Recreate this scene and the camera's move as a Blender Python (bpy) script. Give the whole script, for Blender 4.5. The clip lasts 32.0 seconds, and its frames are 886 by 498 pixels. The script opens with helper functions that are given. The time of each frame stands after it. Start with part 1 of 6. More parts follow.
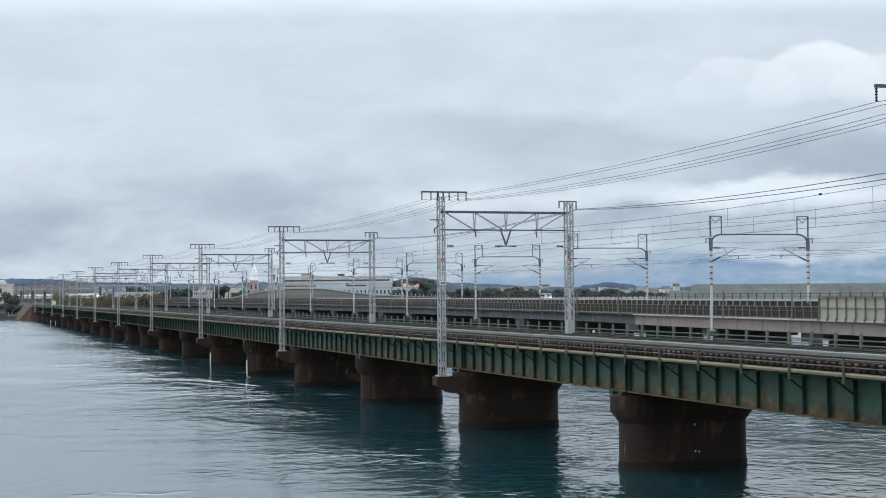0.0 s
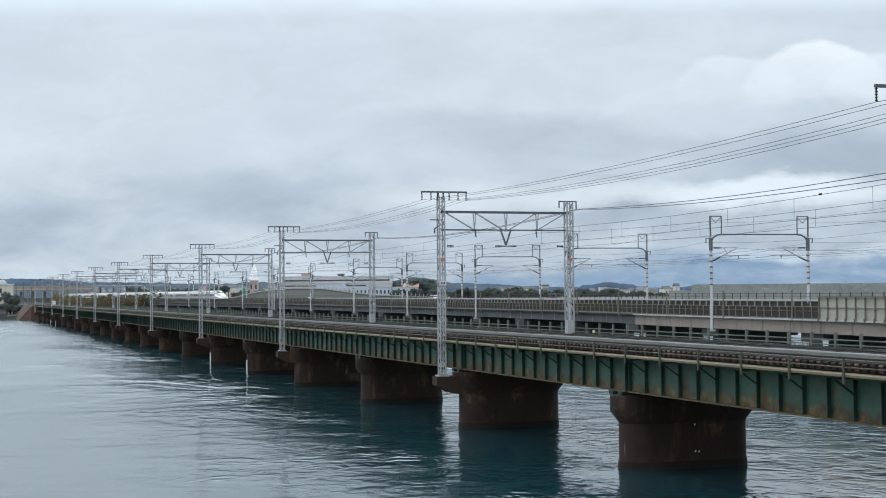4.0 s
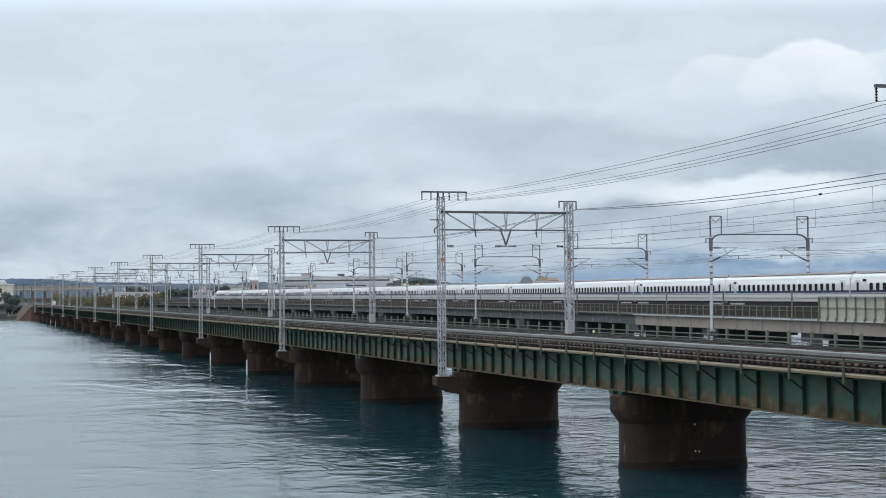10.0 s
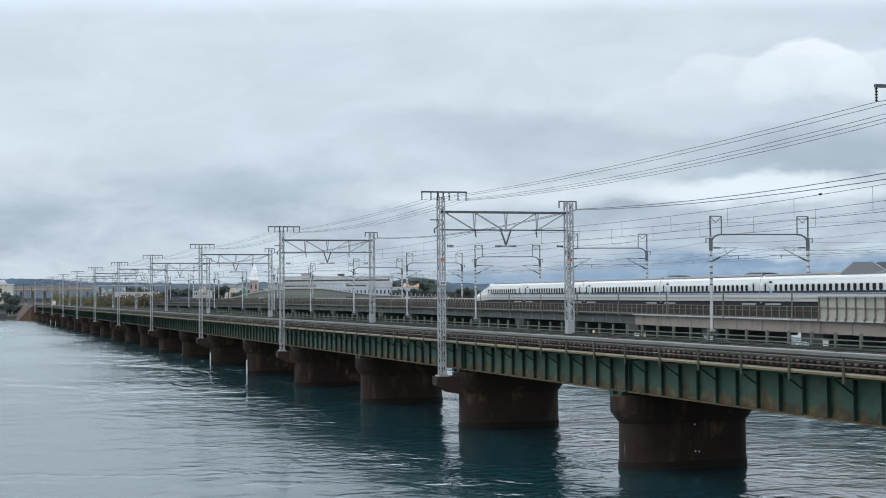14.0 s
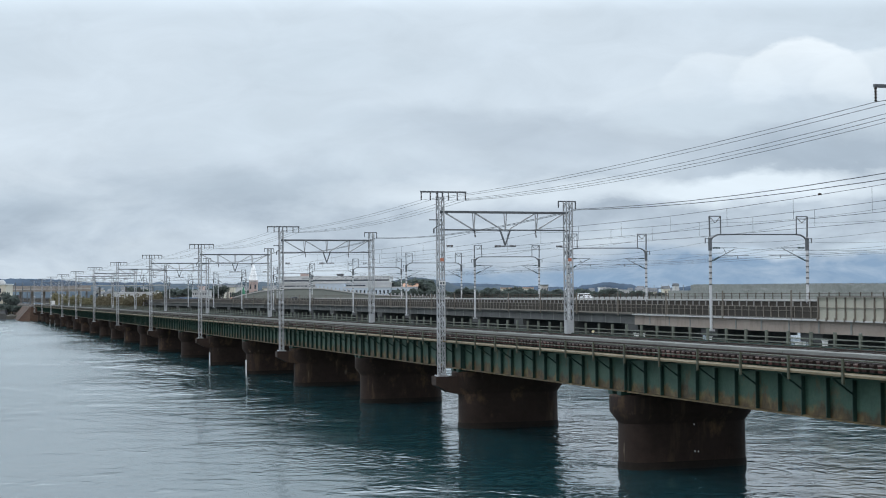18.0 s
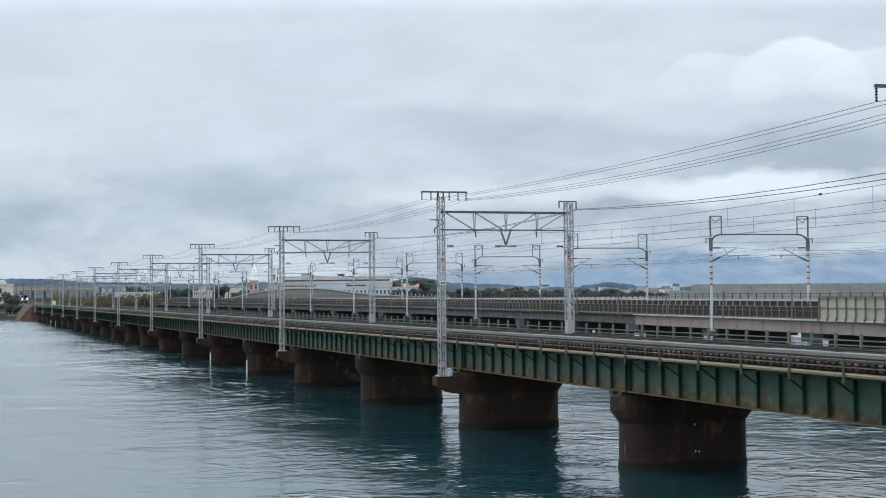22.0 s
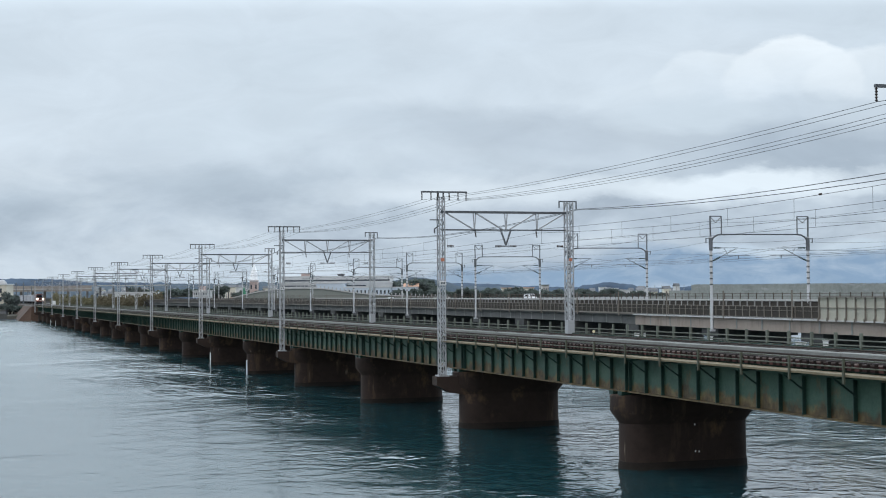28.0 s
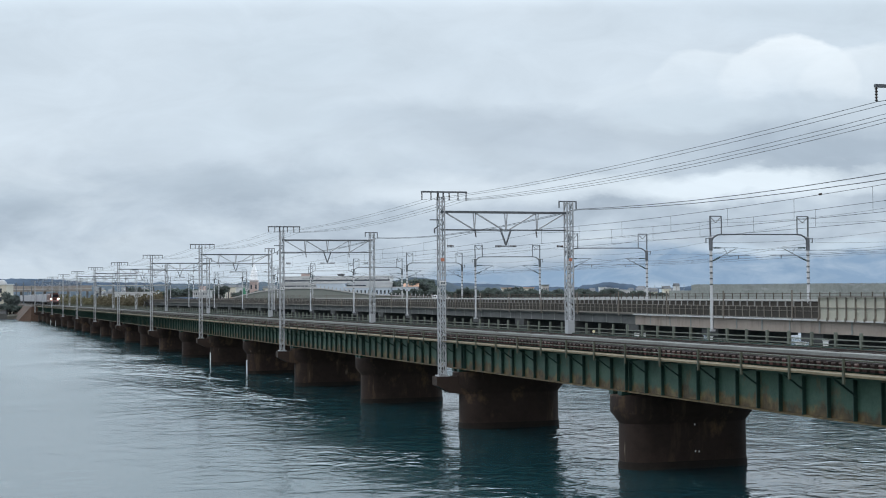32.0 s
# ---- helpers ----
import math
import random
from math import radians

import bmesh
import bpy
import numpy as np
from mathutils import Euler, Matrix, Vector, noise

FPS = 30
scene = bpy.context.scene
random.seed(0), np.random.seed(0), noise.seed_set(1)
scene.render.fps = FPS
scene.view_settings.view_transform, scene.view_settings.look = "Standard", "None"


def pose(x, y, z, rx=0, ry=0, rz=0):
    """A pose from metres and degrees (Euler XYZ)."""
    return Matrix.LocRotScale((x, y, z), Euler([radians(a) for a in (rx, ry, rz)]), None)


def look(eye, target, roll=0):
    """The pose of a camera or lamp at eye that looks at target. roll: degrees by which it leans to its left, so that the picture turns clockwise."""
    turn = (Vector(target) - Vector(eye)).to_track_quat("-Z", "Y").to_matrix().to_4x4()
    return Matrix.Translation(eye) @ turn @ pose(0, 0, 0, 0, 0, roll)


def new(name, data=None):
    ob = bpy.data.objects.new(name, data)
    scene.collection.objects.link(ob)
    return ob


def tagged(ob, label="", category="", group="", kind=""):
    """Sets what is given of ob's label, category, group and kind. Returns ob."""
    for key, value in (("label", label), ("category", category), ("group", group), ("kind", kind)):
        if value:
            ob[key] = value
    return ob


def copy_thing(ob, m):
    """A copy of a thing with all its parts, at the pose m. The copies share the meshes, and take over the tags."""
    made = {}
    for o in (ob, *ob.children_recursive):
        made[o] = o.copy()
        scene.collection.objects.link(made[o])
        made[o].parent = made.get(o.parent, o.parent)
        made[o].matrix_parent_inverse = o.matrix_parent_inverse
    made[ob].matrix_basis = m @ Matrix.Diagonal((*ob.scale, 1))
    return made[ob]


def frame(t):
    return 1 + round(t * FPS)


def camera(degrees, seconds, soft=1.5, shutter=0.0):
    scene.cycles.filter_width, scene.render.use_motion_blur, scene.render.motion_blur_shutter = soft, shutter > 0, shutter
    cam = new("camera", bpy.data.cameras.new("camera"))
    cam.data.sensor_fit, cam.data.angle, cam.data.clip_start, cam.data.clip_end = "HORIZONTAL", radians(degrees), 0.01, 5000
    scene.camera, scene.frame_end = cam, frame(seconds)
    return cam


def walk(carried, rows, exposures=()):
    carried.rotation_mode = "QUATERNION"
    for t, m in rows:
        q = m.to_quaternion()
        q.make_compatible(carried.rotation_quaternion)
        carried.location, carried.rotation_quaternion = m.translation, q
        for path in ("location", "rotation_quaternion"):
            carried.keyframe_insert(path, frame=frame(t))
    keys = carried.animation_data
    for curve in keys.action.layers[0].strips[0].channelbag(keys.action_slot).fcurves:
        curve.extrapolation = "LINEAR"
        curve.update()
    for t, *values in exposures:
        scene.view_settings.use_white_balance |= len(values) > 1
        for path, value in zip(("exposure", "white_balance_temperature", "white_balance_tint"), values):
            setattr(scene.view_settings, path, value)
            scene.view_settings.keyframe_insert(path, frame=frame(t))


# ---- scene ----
EYE = (-25.9, 0.0, 7.43)
YAW, PITCH, ROLL = 0.3243, 0.0312, -0.505


def stance(dx=0.0, dy=0.0):
    """The lookout's pose; dx, dy: a slight sway in thousandths of a radian to the right and up."""
    a, b = YAW + dx * 0.001, PITCH + dy * 0.001
    aim = (EYE[0] + 100 * math.sin(a) * math.cos(b), EYE[1] + 100 * math.cos(a) * math.cos(b), EYE[2] + 100 * math.sin(b))
    return look(EYE, aim, ROLL)


cam = camera(33.65, 32.0, soft=1.05)
SWAY = [(0.0, 0, 0), (17.5, 0, 0), (18.0, 0.45, 0), (18.5, 0.45, 0), (19.0, 0, 0), (24.7, 0, 0), (25.0, -0.6, -0.5), (25.3, 0, 0), (30.2, 0, 0), (30.5, 0.4, 0), (30.8, 0, 0), (32.0, 0, 0)]
walk(cam, [(t, stance(dx, dy)) for t, dx, dy in SWAY], exposures=[(0.0, 0.08, 6250, 9), (32.0, 0.08, 6250, 9)])

# ---------------------------------------------------------------- light
SUN_EL, SUN_AZ = radians(52), radians(215)
world = bpy.data.worlds.new("sky")
scene.world = world
world.use_nodes = True
wt = world.node_tree
wbg = wt.nodes["Background"]
wsky = wt.nodes.new("ShaderNodeTexSky")
wsky.sky_type = "NISHITA"
wsky.sun_disc = False
wsky.sun_elevation, wsky.sun_rotation = SUN_EL, SUN_AZ
wgrey = wt.nodes.new("ShaderNodeHueSaturation")
wgrey.inputs["Saturation"].default_value = 0.45
wt.links.new(wsky.outputs[0], wgrey.inputs["Color"])
wt.links.new(wgrey.outputs[0], wbg.inputs["Color"])
wbg.inputs["Strength"].default_value = 0.12

sun = new("sun", bpy.data.lights.new("sun", "SUN"))
sun.data.energy, sun.data.angle, sun.data.color = 0.9, radians(25), (1.0, 0.97, 0.93)
sun.matrix_world = look((math.sin(SUN_AZ) * math.cos(SUN_EL) * 50, math.cos(SUN_AZ) * math.cos(SUN_EL) * 50, math.sin(SUN_EL) * 50), (0, 0, 0))


# ---------------------------------------------------------------- materials
class Nodes:
    """A small wrapper to write node trees in few lines."""

    def __init__(self, name):
        self.mat = bpy.data.materials.new(name)
        self.mat.use_nodes = True
        self.nt = self.mat.node_tree
        self.bsdf = self.nt.nodes["Principled BSDF"]
        self.out = self.nt.nodes["Material Output"]

    def n(self, kind, **props):
        node = self.nt.nodes.new("ShaderNode" + kind)
        for k, v in props.items():
            setattr(node, k, v)
        return node

    def put(self, sock, v):
        if isinstance(v, bpy.types.NodeSocket):
            self.nt.links.new(v, sock)
        else:
            sock.default_value = v

    def math(self, op, a, b=0.0, c=0.0, clamp=False):
        m = self.n("Math", operation=op, use_clamp=clamp)
        for i, v in enumerate((a, b, c)):
            self.put(m.inputs[i], v)
        return m.outputs[0]

    def mix(self, f, a, b, blend="MIX"):
        m = self.n("MixRGB", blend_type=blend)
        for i, v in enumerate((f, a, b)):
            self.put(m.inputs[i], v)
        return m.outputs[0]

    def coord(self, world_space=True):
        return self.n("NewGeometry").outputs["Position"] if world_space else self.n("TexCoord").outputs["Object"]

    def noise(self, vec, scale=(1, 1, 1), detail=4.0, rough=0.55, dist=0.0, col=False):
        mp = self.n("Mapping")
        self.put(mp.inputs["Vector"], vec)
        mp.inputs["Scale"].default_value = scale if isinstance(scale, tuple) else (scale,) * 3
        t = self.n("TexNoise")
        self.put(t.inputs["Vector"], mp.outputs[0])
        t.inputs["Scale"].default_value = 1.0
        t.inputs["Detail"].default_value, t.inputs["Roughness"].default_value = detail, rough
        t.inputs["Distortion"].default_value = dist
        return t.outputs["Color" if col else "Fac"]

    def ramp(self, f, stops):
        r = self.n("ValToRGB")
        self.put(r.inputs[0], f)
        e = r.color_ramp.elements
        while len(e) < len(stops):
            e.new(0.5)
        for el, (p, c) in zip(e, stops):
            el.position = p
            el.color = (c, c, c, 1) if isinstance(c, (int, float)) else (*c, 1)
        return r.outputs[0]

    def bump(self, h, strength=0.5, dist=0.02):
        b = self.n("Bump")
        b.inputs["Strength"].default_value, b.inputs["Distance"].default_value = strength, dist
        self.put(b.inputs["Height"], h)
        self.nt.links.new(b.outputs[0], self.bsdf.inputs["Normal"])


def surf(name, base, rough=0.6, metal=0.0, vary=0.35, big=0.5, fine=14.0, dirt=None, dirt_amount=0.0, streak=(1.5, 1.5, 0.25), world_space=True, bump=0.25, spread=0.0, spec=0.25):
    """Base colour with broad and fine variation, run-down dirt, fine relief; spread: piece-to-piece difference."""
    k = Nodes(name)
    p = k.coord(world_space)
    a = k.noise(p, big, 5, 0.6)
    b = k.noise(p, fine, 3, 0.6)
    f = k.math("ADD", k.math("MULTIPLY", a, 0.6), k.math("MULTIPLY", b, 0.4))
    lo = tuple(c * (1 - vary) for c in base)
    hi = tuple(min(1.0, c * (1 + vary * 0.8)) for c in base)
    col = k.ramp(f, [(0.3, lo), (0.52, base), (0.72, hi)])
    if dirt:
        m = k.ramp(k.noise(p, streak, 6, 0.65), [(0.62 - 0.3 * dirt_amount, 0.0), (0.78 - 0.2 * dirt_amount, 1.0)])
        col = k.mix(k.math("MULTIPLY", m, min(1.0, 0.45 + dirt_amount)), col, (*dirt, 1))
    if spread:
        r = k.n("ObjectInfo").outputs["Random"]
        col = k.mix(1.0, col, k.ramp(r, [(0.0, 1 - spread), (1.0, 1.0)]), "MULTIPLY")
    k.put(k.bsdf.inputs["Base Color"], col)
    k.put(k.bsdf.inputs["Roughness"], k.math("ADD", rough - 0.1, k.math("MULTIPLY", b, 0.2)))
    k.bsdf.inputs["Metallic"].default_value = metal
    k.bsdf.inputs["Specular IOR Level"].default_value = spec
    if bump:
        k.bump(k.math("ADD", a, b), bump, 0.02)
    return k.mat


RUST = (0.11, 0.05, 0.025)
M_RIB = surf("dark_green_paint", (0.024, 0.056, 0.044), 0.6, 0.0, 0.3, 0.5, 9.0, RUST, 0.12)
M_FASCIA = surf("weathered_beige_planks", (0.2, 0.165, 0.105), 0.8, 0.0, 0.3, 0.3, 6.0, (0.12, 0.09, 0.06), 0.2, (0.3, 0.3, 0.3))
M_RAILPAINT = surf("olive_green_railing_paint", (0.075, 0.08, 0.055), 0.6, 0.0, 0.25, 0.6, 9.0, RUST, 0.15)
M_PIER = surf("algae_stained_brown_concrete", (0.038, 0.026, 0.021), 0.85, 0.0, 0.5, 0.35, 3.0, (0.13, 0.085, 0.05), 0.22, (1.3, 1.3, 0.22), bump=0.5)


def pier_runs(mat):
    """Pale lime runs and ochre patches over the dark pier concrete."""
    nt = mat.node_tree
    k = Nodes("spare")
    bpy.data.materials.remove(k.mat)
    k.nt, k.bsdf = nt, nt.nodes["Principled BSDF"]
    old = k.bsdf.inputs["Base Color"].links[0].from_socket
    p = k.coord()
    thin = k.ramp(k.noise(p, (2.6, 2.6, 0.3), 4, 0.6), [(0.64, 0.0), (0.72, 1.0)])
    where = k.ramp(k.noise(p, (0.5, 0.5, 0.7), 3, 0.5), [(0.46, 0.0), (0.58, 1.0)])
    col = k.mix(k.math("MULTIPLY", thin, k.math("MULTIPLY", where, 0.8)), old, (0.2, 0.165, 0.125, 1))
    patch = k.ramp(k.noise(p, (0.7, 0.7, 0.5), 6, 0.65), [(0.57, 0.0), (0.66, 0.6)])
    col = k.mix(patch, col, (0.13, 0.082, 0.045, 1))
    k.put(k.bsdf.inputs["Base Color"], col)


pier_runs(M_PIER)
M_SLEEPER_END = surf("red_sleeper_ends", (0.07, 0.027, 0.024), 0.85, 0.0, 0.6, 0.9, 12.0, spread=0.75)
# pale pink that paints the bright highlight on the sleepers' top edges
M_SLEEPER_TOP = surf("painted_highlight_sleeper_edge", (0.26, 0.2, 0.185), 0.85, 0.0, 0.5, 0.9, 12.0, spread=0.8)
M_SLEEPER = surf("dark_brown_sleeper_wood", (0.032, 0.023, 0.02), 0.85, 0.0, 0.4, 0.9, 12.0, spread=0.45)
M_WALK = surf("pale_grey_walkway_plates", (0.235, 0.24, 0.225), 0.9, 0.0, 0.2, 0.4, 5.0, (0.2, 0.18, 0.16), 0.15, (0.4, 0.4, 0.4), spec=0.05)
M_RAIL = surf("worn_steel_rail", (0.05, 0.038, 0.032), 0.75, 0.0, 0.3, 0.5, 10.0, spec=0.1)
M_BALLAST = surf("grey_ballast", (0.16, 0.15, 0.14), 0.95, 0.0, 0.5, 1.0, 9.0, bump=0.8)
M_STEEL = surf("galvanised_steel", (0.42, 0.43, 0.44), 0.5, 0.25, 0.2, 0.6, 8.0, (0.2, 0.13, 0.09), 0.05)
M_STEEL_PALE = surf("pale_galvanised_steel", (0.6, 0.61, 0.62), 0.5, 0.1, 0.15, 0.6, 8.0, (0.25, 0.2, 0.16), 0.05)
M_RAILPOST = surf("faded_green_post_paint", (0.15, 0.165, 0.135), 0.65, 0.0, 0.25, 0.6, 9.0, RUST, 0.12)
M_SCREEN_POST = surf("brown_screen_steel", (0.1, 0.08, 0.062), 0.7, 0.1, 0.3, 0.6, 8.0)
M_STEEL_DARK = surf("dark_weathered_steel", (0.14, 0.15, 0.16), 0.55, 0.3, 0.25, 0.6, 8.0)
M_WIRE = surf("dark_copper_wire", (0.05, 0.055, 0.06), 0.5, 0.5, 0.1, bump=0.0)
M_PORCELAIN = surf("brown_porcelain", (0.06, 0.045, 0.04), 0.3, 0.0, 0.2)
M_WHITE = surf("white_paint", (0.78, 0.78, 0.77), 0.5, 0.0, 0.1, 0.8, 9.0, (0.3, 0.25, 0.2), 0.05)
M_ORANGE = surf("faded_orange_sign_paint", (0.55, 0.22, 0.14), 0.5, 0.0, 0.1)
M_YELLOW = surf("pale_yellow_paint", (0.75, 0.68, 0.42), 0.5, 0.0, 0.1)
M_CONC = surf("grey_viaduct_concrete", (0.155, 0.152, 0.145), 0.85, 0.0, 0.25, 0.25, 3.0, (0.09, 0.085, 0.08), 0.2, (0.5, 0.5, 0.1), bump=0.4)
M_CONC_PINK = surf("pinkish_beige_concrete", (0.335, 0.275, 0.232), 0.85, 0.0, 0.15, 0.2, 3.0, (0.16, 0.125, 0.1), 0.3, (0.5, 0.5, 0.12), bump=0.3)
M_EDGE = surf("pale_concrete_edge", (0.5, 0.49, 0.47), 0.8, 0.0, 0.2, 0.4, 5.0, (0.2, 0.18, 0.16), 0.15)
M_FENCE = surf("brown_grey_fence_panel", (0.042, 0.035, 0.028), 0.8, 0.0, 0.35, 0.3, 4.0, (0.05, 0.04, 0.035), 0.15, (0.8, 0.8, 0.2))
M_FENCE_RIB = surf("weathered_fence_steel", (0.2, 0.178, 0.15), 0.7, 0.1, 0.3, 0.4, 6.0, (0.09, 0.06, 0.04), 0.15)
M_SCREEN = surf("ivory_noise_screen", (0.44, 0.42, 0.345), 0.75, 0.0, 0.12, 0.3, 4.0, (0.25, 0.21, 0.17), 0.12, (0.7, 0.7, 0.12), spread=0.12)
M_DARK = surf("dark_undergear", (0.025, 0.026, 0.028), 0.7, 0.2, 0.3, 0.8, 8.0, world_space=False)
M_TRAIN = surf("glossy_white_train_paint", (0.61, 0.615, 0.59), 0.34, 0.0, 0.04, 0.3, 3.0, world_space=False, bump=0.0, spec=0.35)
M_TRAIN_GREY = surf("tan_grey_train_roof", (0.21, 0.192, 0.178), 0.5, 0.0, 0.15, 0.4, 5.0, world_space=False, bump=0.0)
M_BLUE = surf("blue_train_stripe", (0.004, 0.02, 0.06), 0.4, 0.0, 0.08, world_space=False, bump=0.0)
M_GLASS = surf("dark_train_glass", (0.008, 0.009, 0.011), 0.2, 0.0, 0.1, world_space=False, bump=0.0, spec=0.15)
M_LOCO = surf("red_locomotive_paint", (0.1, 0.036, 0.03), 0.4, 0.0, 0.15, 0.6, 5.0, (0.1, 0.06, 0.05), 0.1, world_space=False)
M_CONT = surf("grey_lilac_container_steel", (0.4, 0.41, 0.44), 0.6, 0.0, 0.15, 0.4, 5.0, (0.2, 0.16, 0.14), 0.1, world_space=False, spread=0.35)


def girder_paint():
    """Faded green paint; rust creeps up from the lower flange in ragged patches."""
    k = Nodes("green_girder_paint")
    p = k.coord()
    s = k.n("SeparateXYZ")
    k.put(s.inputs[0], p)
    a, b = k.noise(p, (0.5, 0.5, 0.8), 5, 0.6), k.noise(p, 9.0, 3, 0.6)
    col = k.ramp(k.math("ADD", k.math("MULTIPLY", a, 0.7), k.math("MULTIPLY", b, 0.3)), [(0.32, (0.03, 0.07, 0.048)), (0.5, (0.05, 0.104, 0.071)), (0.7, (0.08, 0.135, 0.09))])
    rise = k.math("SUBTRACT", 1.0, k.math("DIVIDE", k.math("SUBTRACT", s.outputs[2], 3.3), 0.62), clamp=True)
    rag = k.noise(p, (0.9, 1.1, 0.9), 5, 0.65)
    m = k.ramp(k.math("ADD", rag, k.math("MULTIPLY", rise, 0.4)), [(0.56, 0.0), (0.72, 0.9)])
    tone = k.ramp(k.noise(p, (1.2, 1.8, 1.5), 4, 0.6), [(0.35, (0.05, 0.032, 0.015)), (0.52, (0.12, 0.075, 0.03)), (0.65, (0.19, 0.14, 0.055))])
    col = k.mix(m, col, tone)
    k.put(k.bsdf.inputs["Base Color"], col)
    k.bsdf.inputs["Roughness"].default_value = 0.6
    k.bsdf.inputs["Specular IOR Level"].default_value = 0.3
    k.bump(k.math("ADD", a, b), 0.3, 0.02)
    return k.mat


M_GIRDER = girder_paint()


def glow(name, col, strength):
    k = Nodes(name)
    k.bsdf.inputs["Base Color"].default_value = (*col, 1)
    k.bsdf.inputs["Emission Color"].default_value = (*col, 1)
    k.bsdf.inputs["Emission Strength"].default_value = strength
    return k.mat


M_LAMP = glow("warm_headlamp_glow", (1.0, 0.86, 0.6), 30.0)
M_TAIL = glow("dim_red_lamp", (0.8, 0.05, 0.03), 1.0)


# ---------------------------------------------------------------- mesh helpers
class Form:
    """Collects boxes, bars, tubes and lofts for one mesh."""

    def __init__(self):
        self.v, self.f = [], []

    def box(self, x0, x1, y0, y1, z0, z1):
        b = len(self.v)
        self.v += [(x0, y0, z0), (x1, y0, z0), (x1, y1, z0), (x0, y1, z0), (x0, y0, z1), (x1, y0, z1), (x1, y1, z1), (x0, y1, z1)]
        self.f += [(b, b + 3, b + 2, b + 1), (b + 4, b + 5, b + 6, b + 7), (b, b + 1, b + 5, b + 4), (b + 1, b + 2, b + 6, b + 5), (b + 2, b + 3, b + 7, b + 6), (b + 3, b, b + 4, b + 7)]
        return self

    def bar(self, p, q, w, h=None):
        """A rectangular bar from p to q."""
        h = h or w
        p, q = Vector(p), Vector(q)
        d = (q - p).normalized()
        s = d.cross(Vector((0, 0, 1)))
        s = Vector((1, 0, 0)) if s.length < 1e-4 else s.normalized()
        t = s.cross(d)
        b = len(self.v)
        for c in (p, q):
            for i, j in ((-1, -1), (1, -1), (1, 1), (-1, 1)):
                self.v.append(tuple(c + s * (w / 2 * i) + t * (h / 2 * j)))
        self.f += [(b, b + 1, b + 2, b + 3), (b + 7, b + 6, b + 5, b + 4)]
        self.f += [(b + i, b + 4 + i, b + 4 + (i + 1) % 4, b + (i + 1) % 4) for i in range(4)]
        return self

    def tube(self, pts, r, n=6):
        """A round tube along a list of points; r is one radius or one for each point."""
        pts = [Vector(p) for p in pts]
        rr = r if isinstance(r, (list, tuple)) else [r] * len(pts)
        b = len(self.v)
        for i, p in enumerate(pts):
            d = (pts[min(i + 1, len(pts) - 1)] - pts[max(i - 1, 0)]).normalized()
            s = d.cross(Vector((0, 0, 1)))
            s = Vector((1, 0, 0)) if s.length < 1e-4 else s.normalized()
            t = s.cross(d)
            for j in range(n):
                a = 2 * math.pi * j / n
                self.v.append(tuple(p + s * (rr[i] * math.cos(a)) + t * (rr[i] * math.sin(a))))
        for i in range(len(pts) - 1):
            for j in range(n):
                k = b + i * n
                self.f.append((k + j, k + (j + 1) % n, k + n + (j + 1) % n, k + n + j))
        e = b + (len(pts) - 1) * n
        self.f += [tuple(b + j for j in reversed(range(n))), tuple(e + j for j in range(n))]
        return self

    def loft(self, rings, caps=True):
        b, n = len(self.v), len(rings[0])
        for r in rings:
            self.v += [tuple(p) for p in r]
        for i in range(len(rings) - 1):
            for j in range(n):
                k = b + i * n
                self.f.append((k + j, k + (j + 1) % n, k + n + (j + 1) % n, k + n + j))
        if caps:
            e = b + (len(rings) - 1) * n
            self.f += [tuple(b + j for j in reversed(range(n))), tuple(e + j for j in range(n))]
        return self

    def mesh(self, name, material, smooth=False):
        me = bpy.data.meshes.new(name)
        me.from_pydata(self.v, [], self.f)
        me.materials.append(material)
        if smooth:
            me.polygons.foreach_set("use_smooth", [True] * len(me.polygons))
            me.set_sharp_from_angle(angle=radians(38))
        bm = bmesh.new()
        bm.from_mesh(me)
        bmesh.ops.recalc_face_normals(bm, faces=bm.faces)
        bm.to_mesh(me)
        bm.free()
        return me


def part(name, form, material, parent, label="", at=None, smooth=False):
    """One mesh object under a thing or a part; form is a Form or a shared mesh."""
    me = form.mesh(name, material, smooth) if isinstance(form, Form) else form
    ob = new(name, me)
    ob.parent = parent
    if at is not None:
        ob.matrix_basis = at if isinstance(at, Matrix) else Matrix.Translation(at)
    if label:
        tagged(ob, label)
    return ob


def thing(name, label, category, m=None, group="", kind=""):
    ob = tagged(new(name), label, category, group, kind)
    if m is not None:
        ob.matrix_basis = m
    return ob


def whole(name, form, material, label, category, group="", kind="", smooth=False):
    me = form.mesh(name, material, smooth) if isinstance(form, Form) else form
    return tagged(new(name, me), label, category, group, kind)


# ---------------------------------------------------------------- plan
Y0, BAY, SPAN = 77.37, 41.46, 20.73          # first portal, portal spacing, girder span
PIERS = [Y0 + SPAN * k for k in range(-5, 21)]  # bridge piers along y
Y_NEAR, Y_FAR = PIERS[0], PIERS[-1] + 12.0
TRACKS = (1.95, 5.78)
SX, SY, SA, SG = 42.51, 123.7, 0.0816, 0.00095  # viaduct: origin, heading, grade
SPORT = 40.65
K, LEVEL = 0.885, 0.855                      # the viaduct's drawn section: its scale and base level


def bend(w):
    """Sideways drift of the curving viaduct and its slope."""
    e = min(max(w, 0.0), 420.0)
    return -1.72e-4 * e * e - 3.44e-4 * e * (max(w, 420.0) - 420.0), 3.44e-4 * e


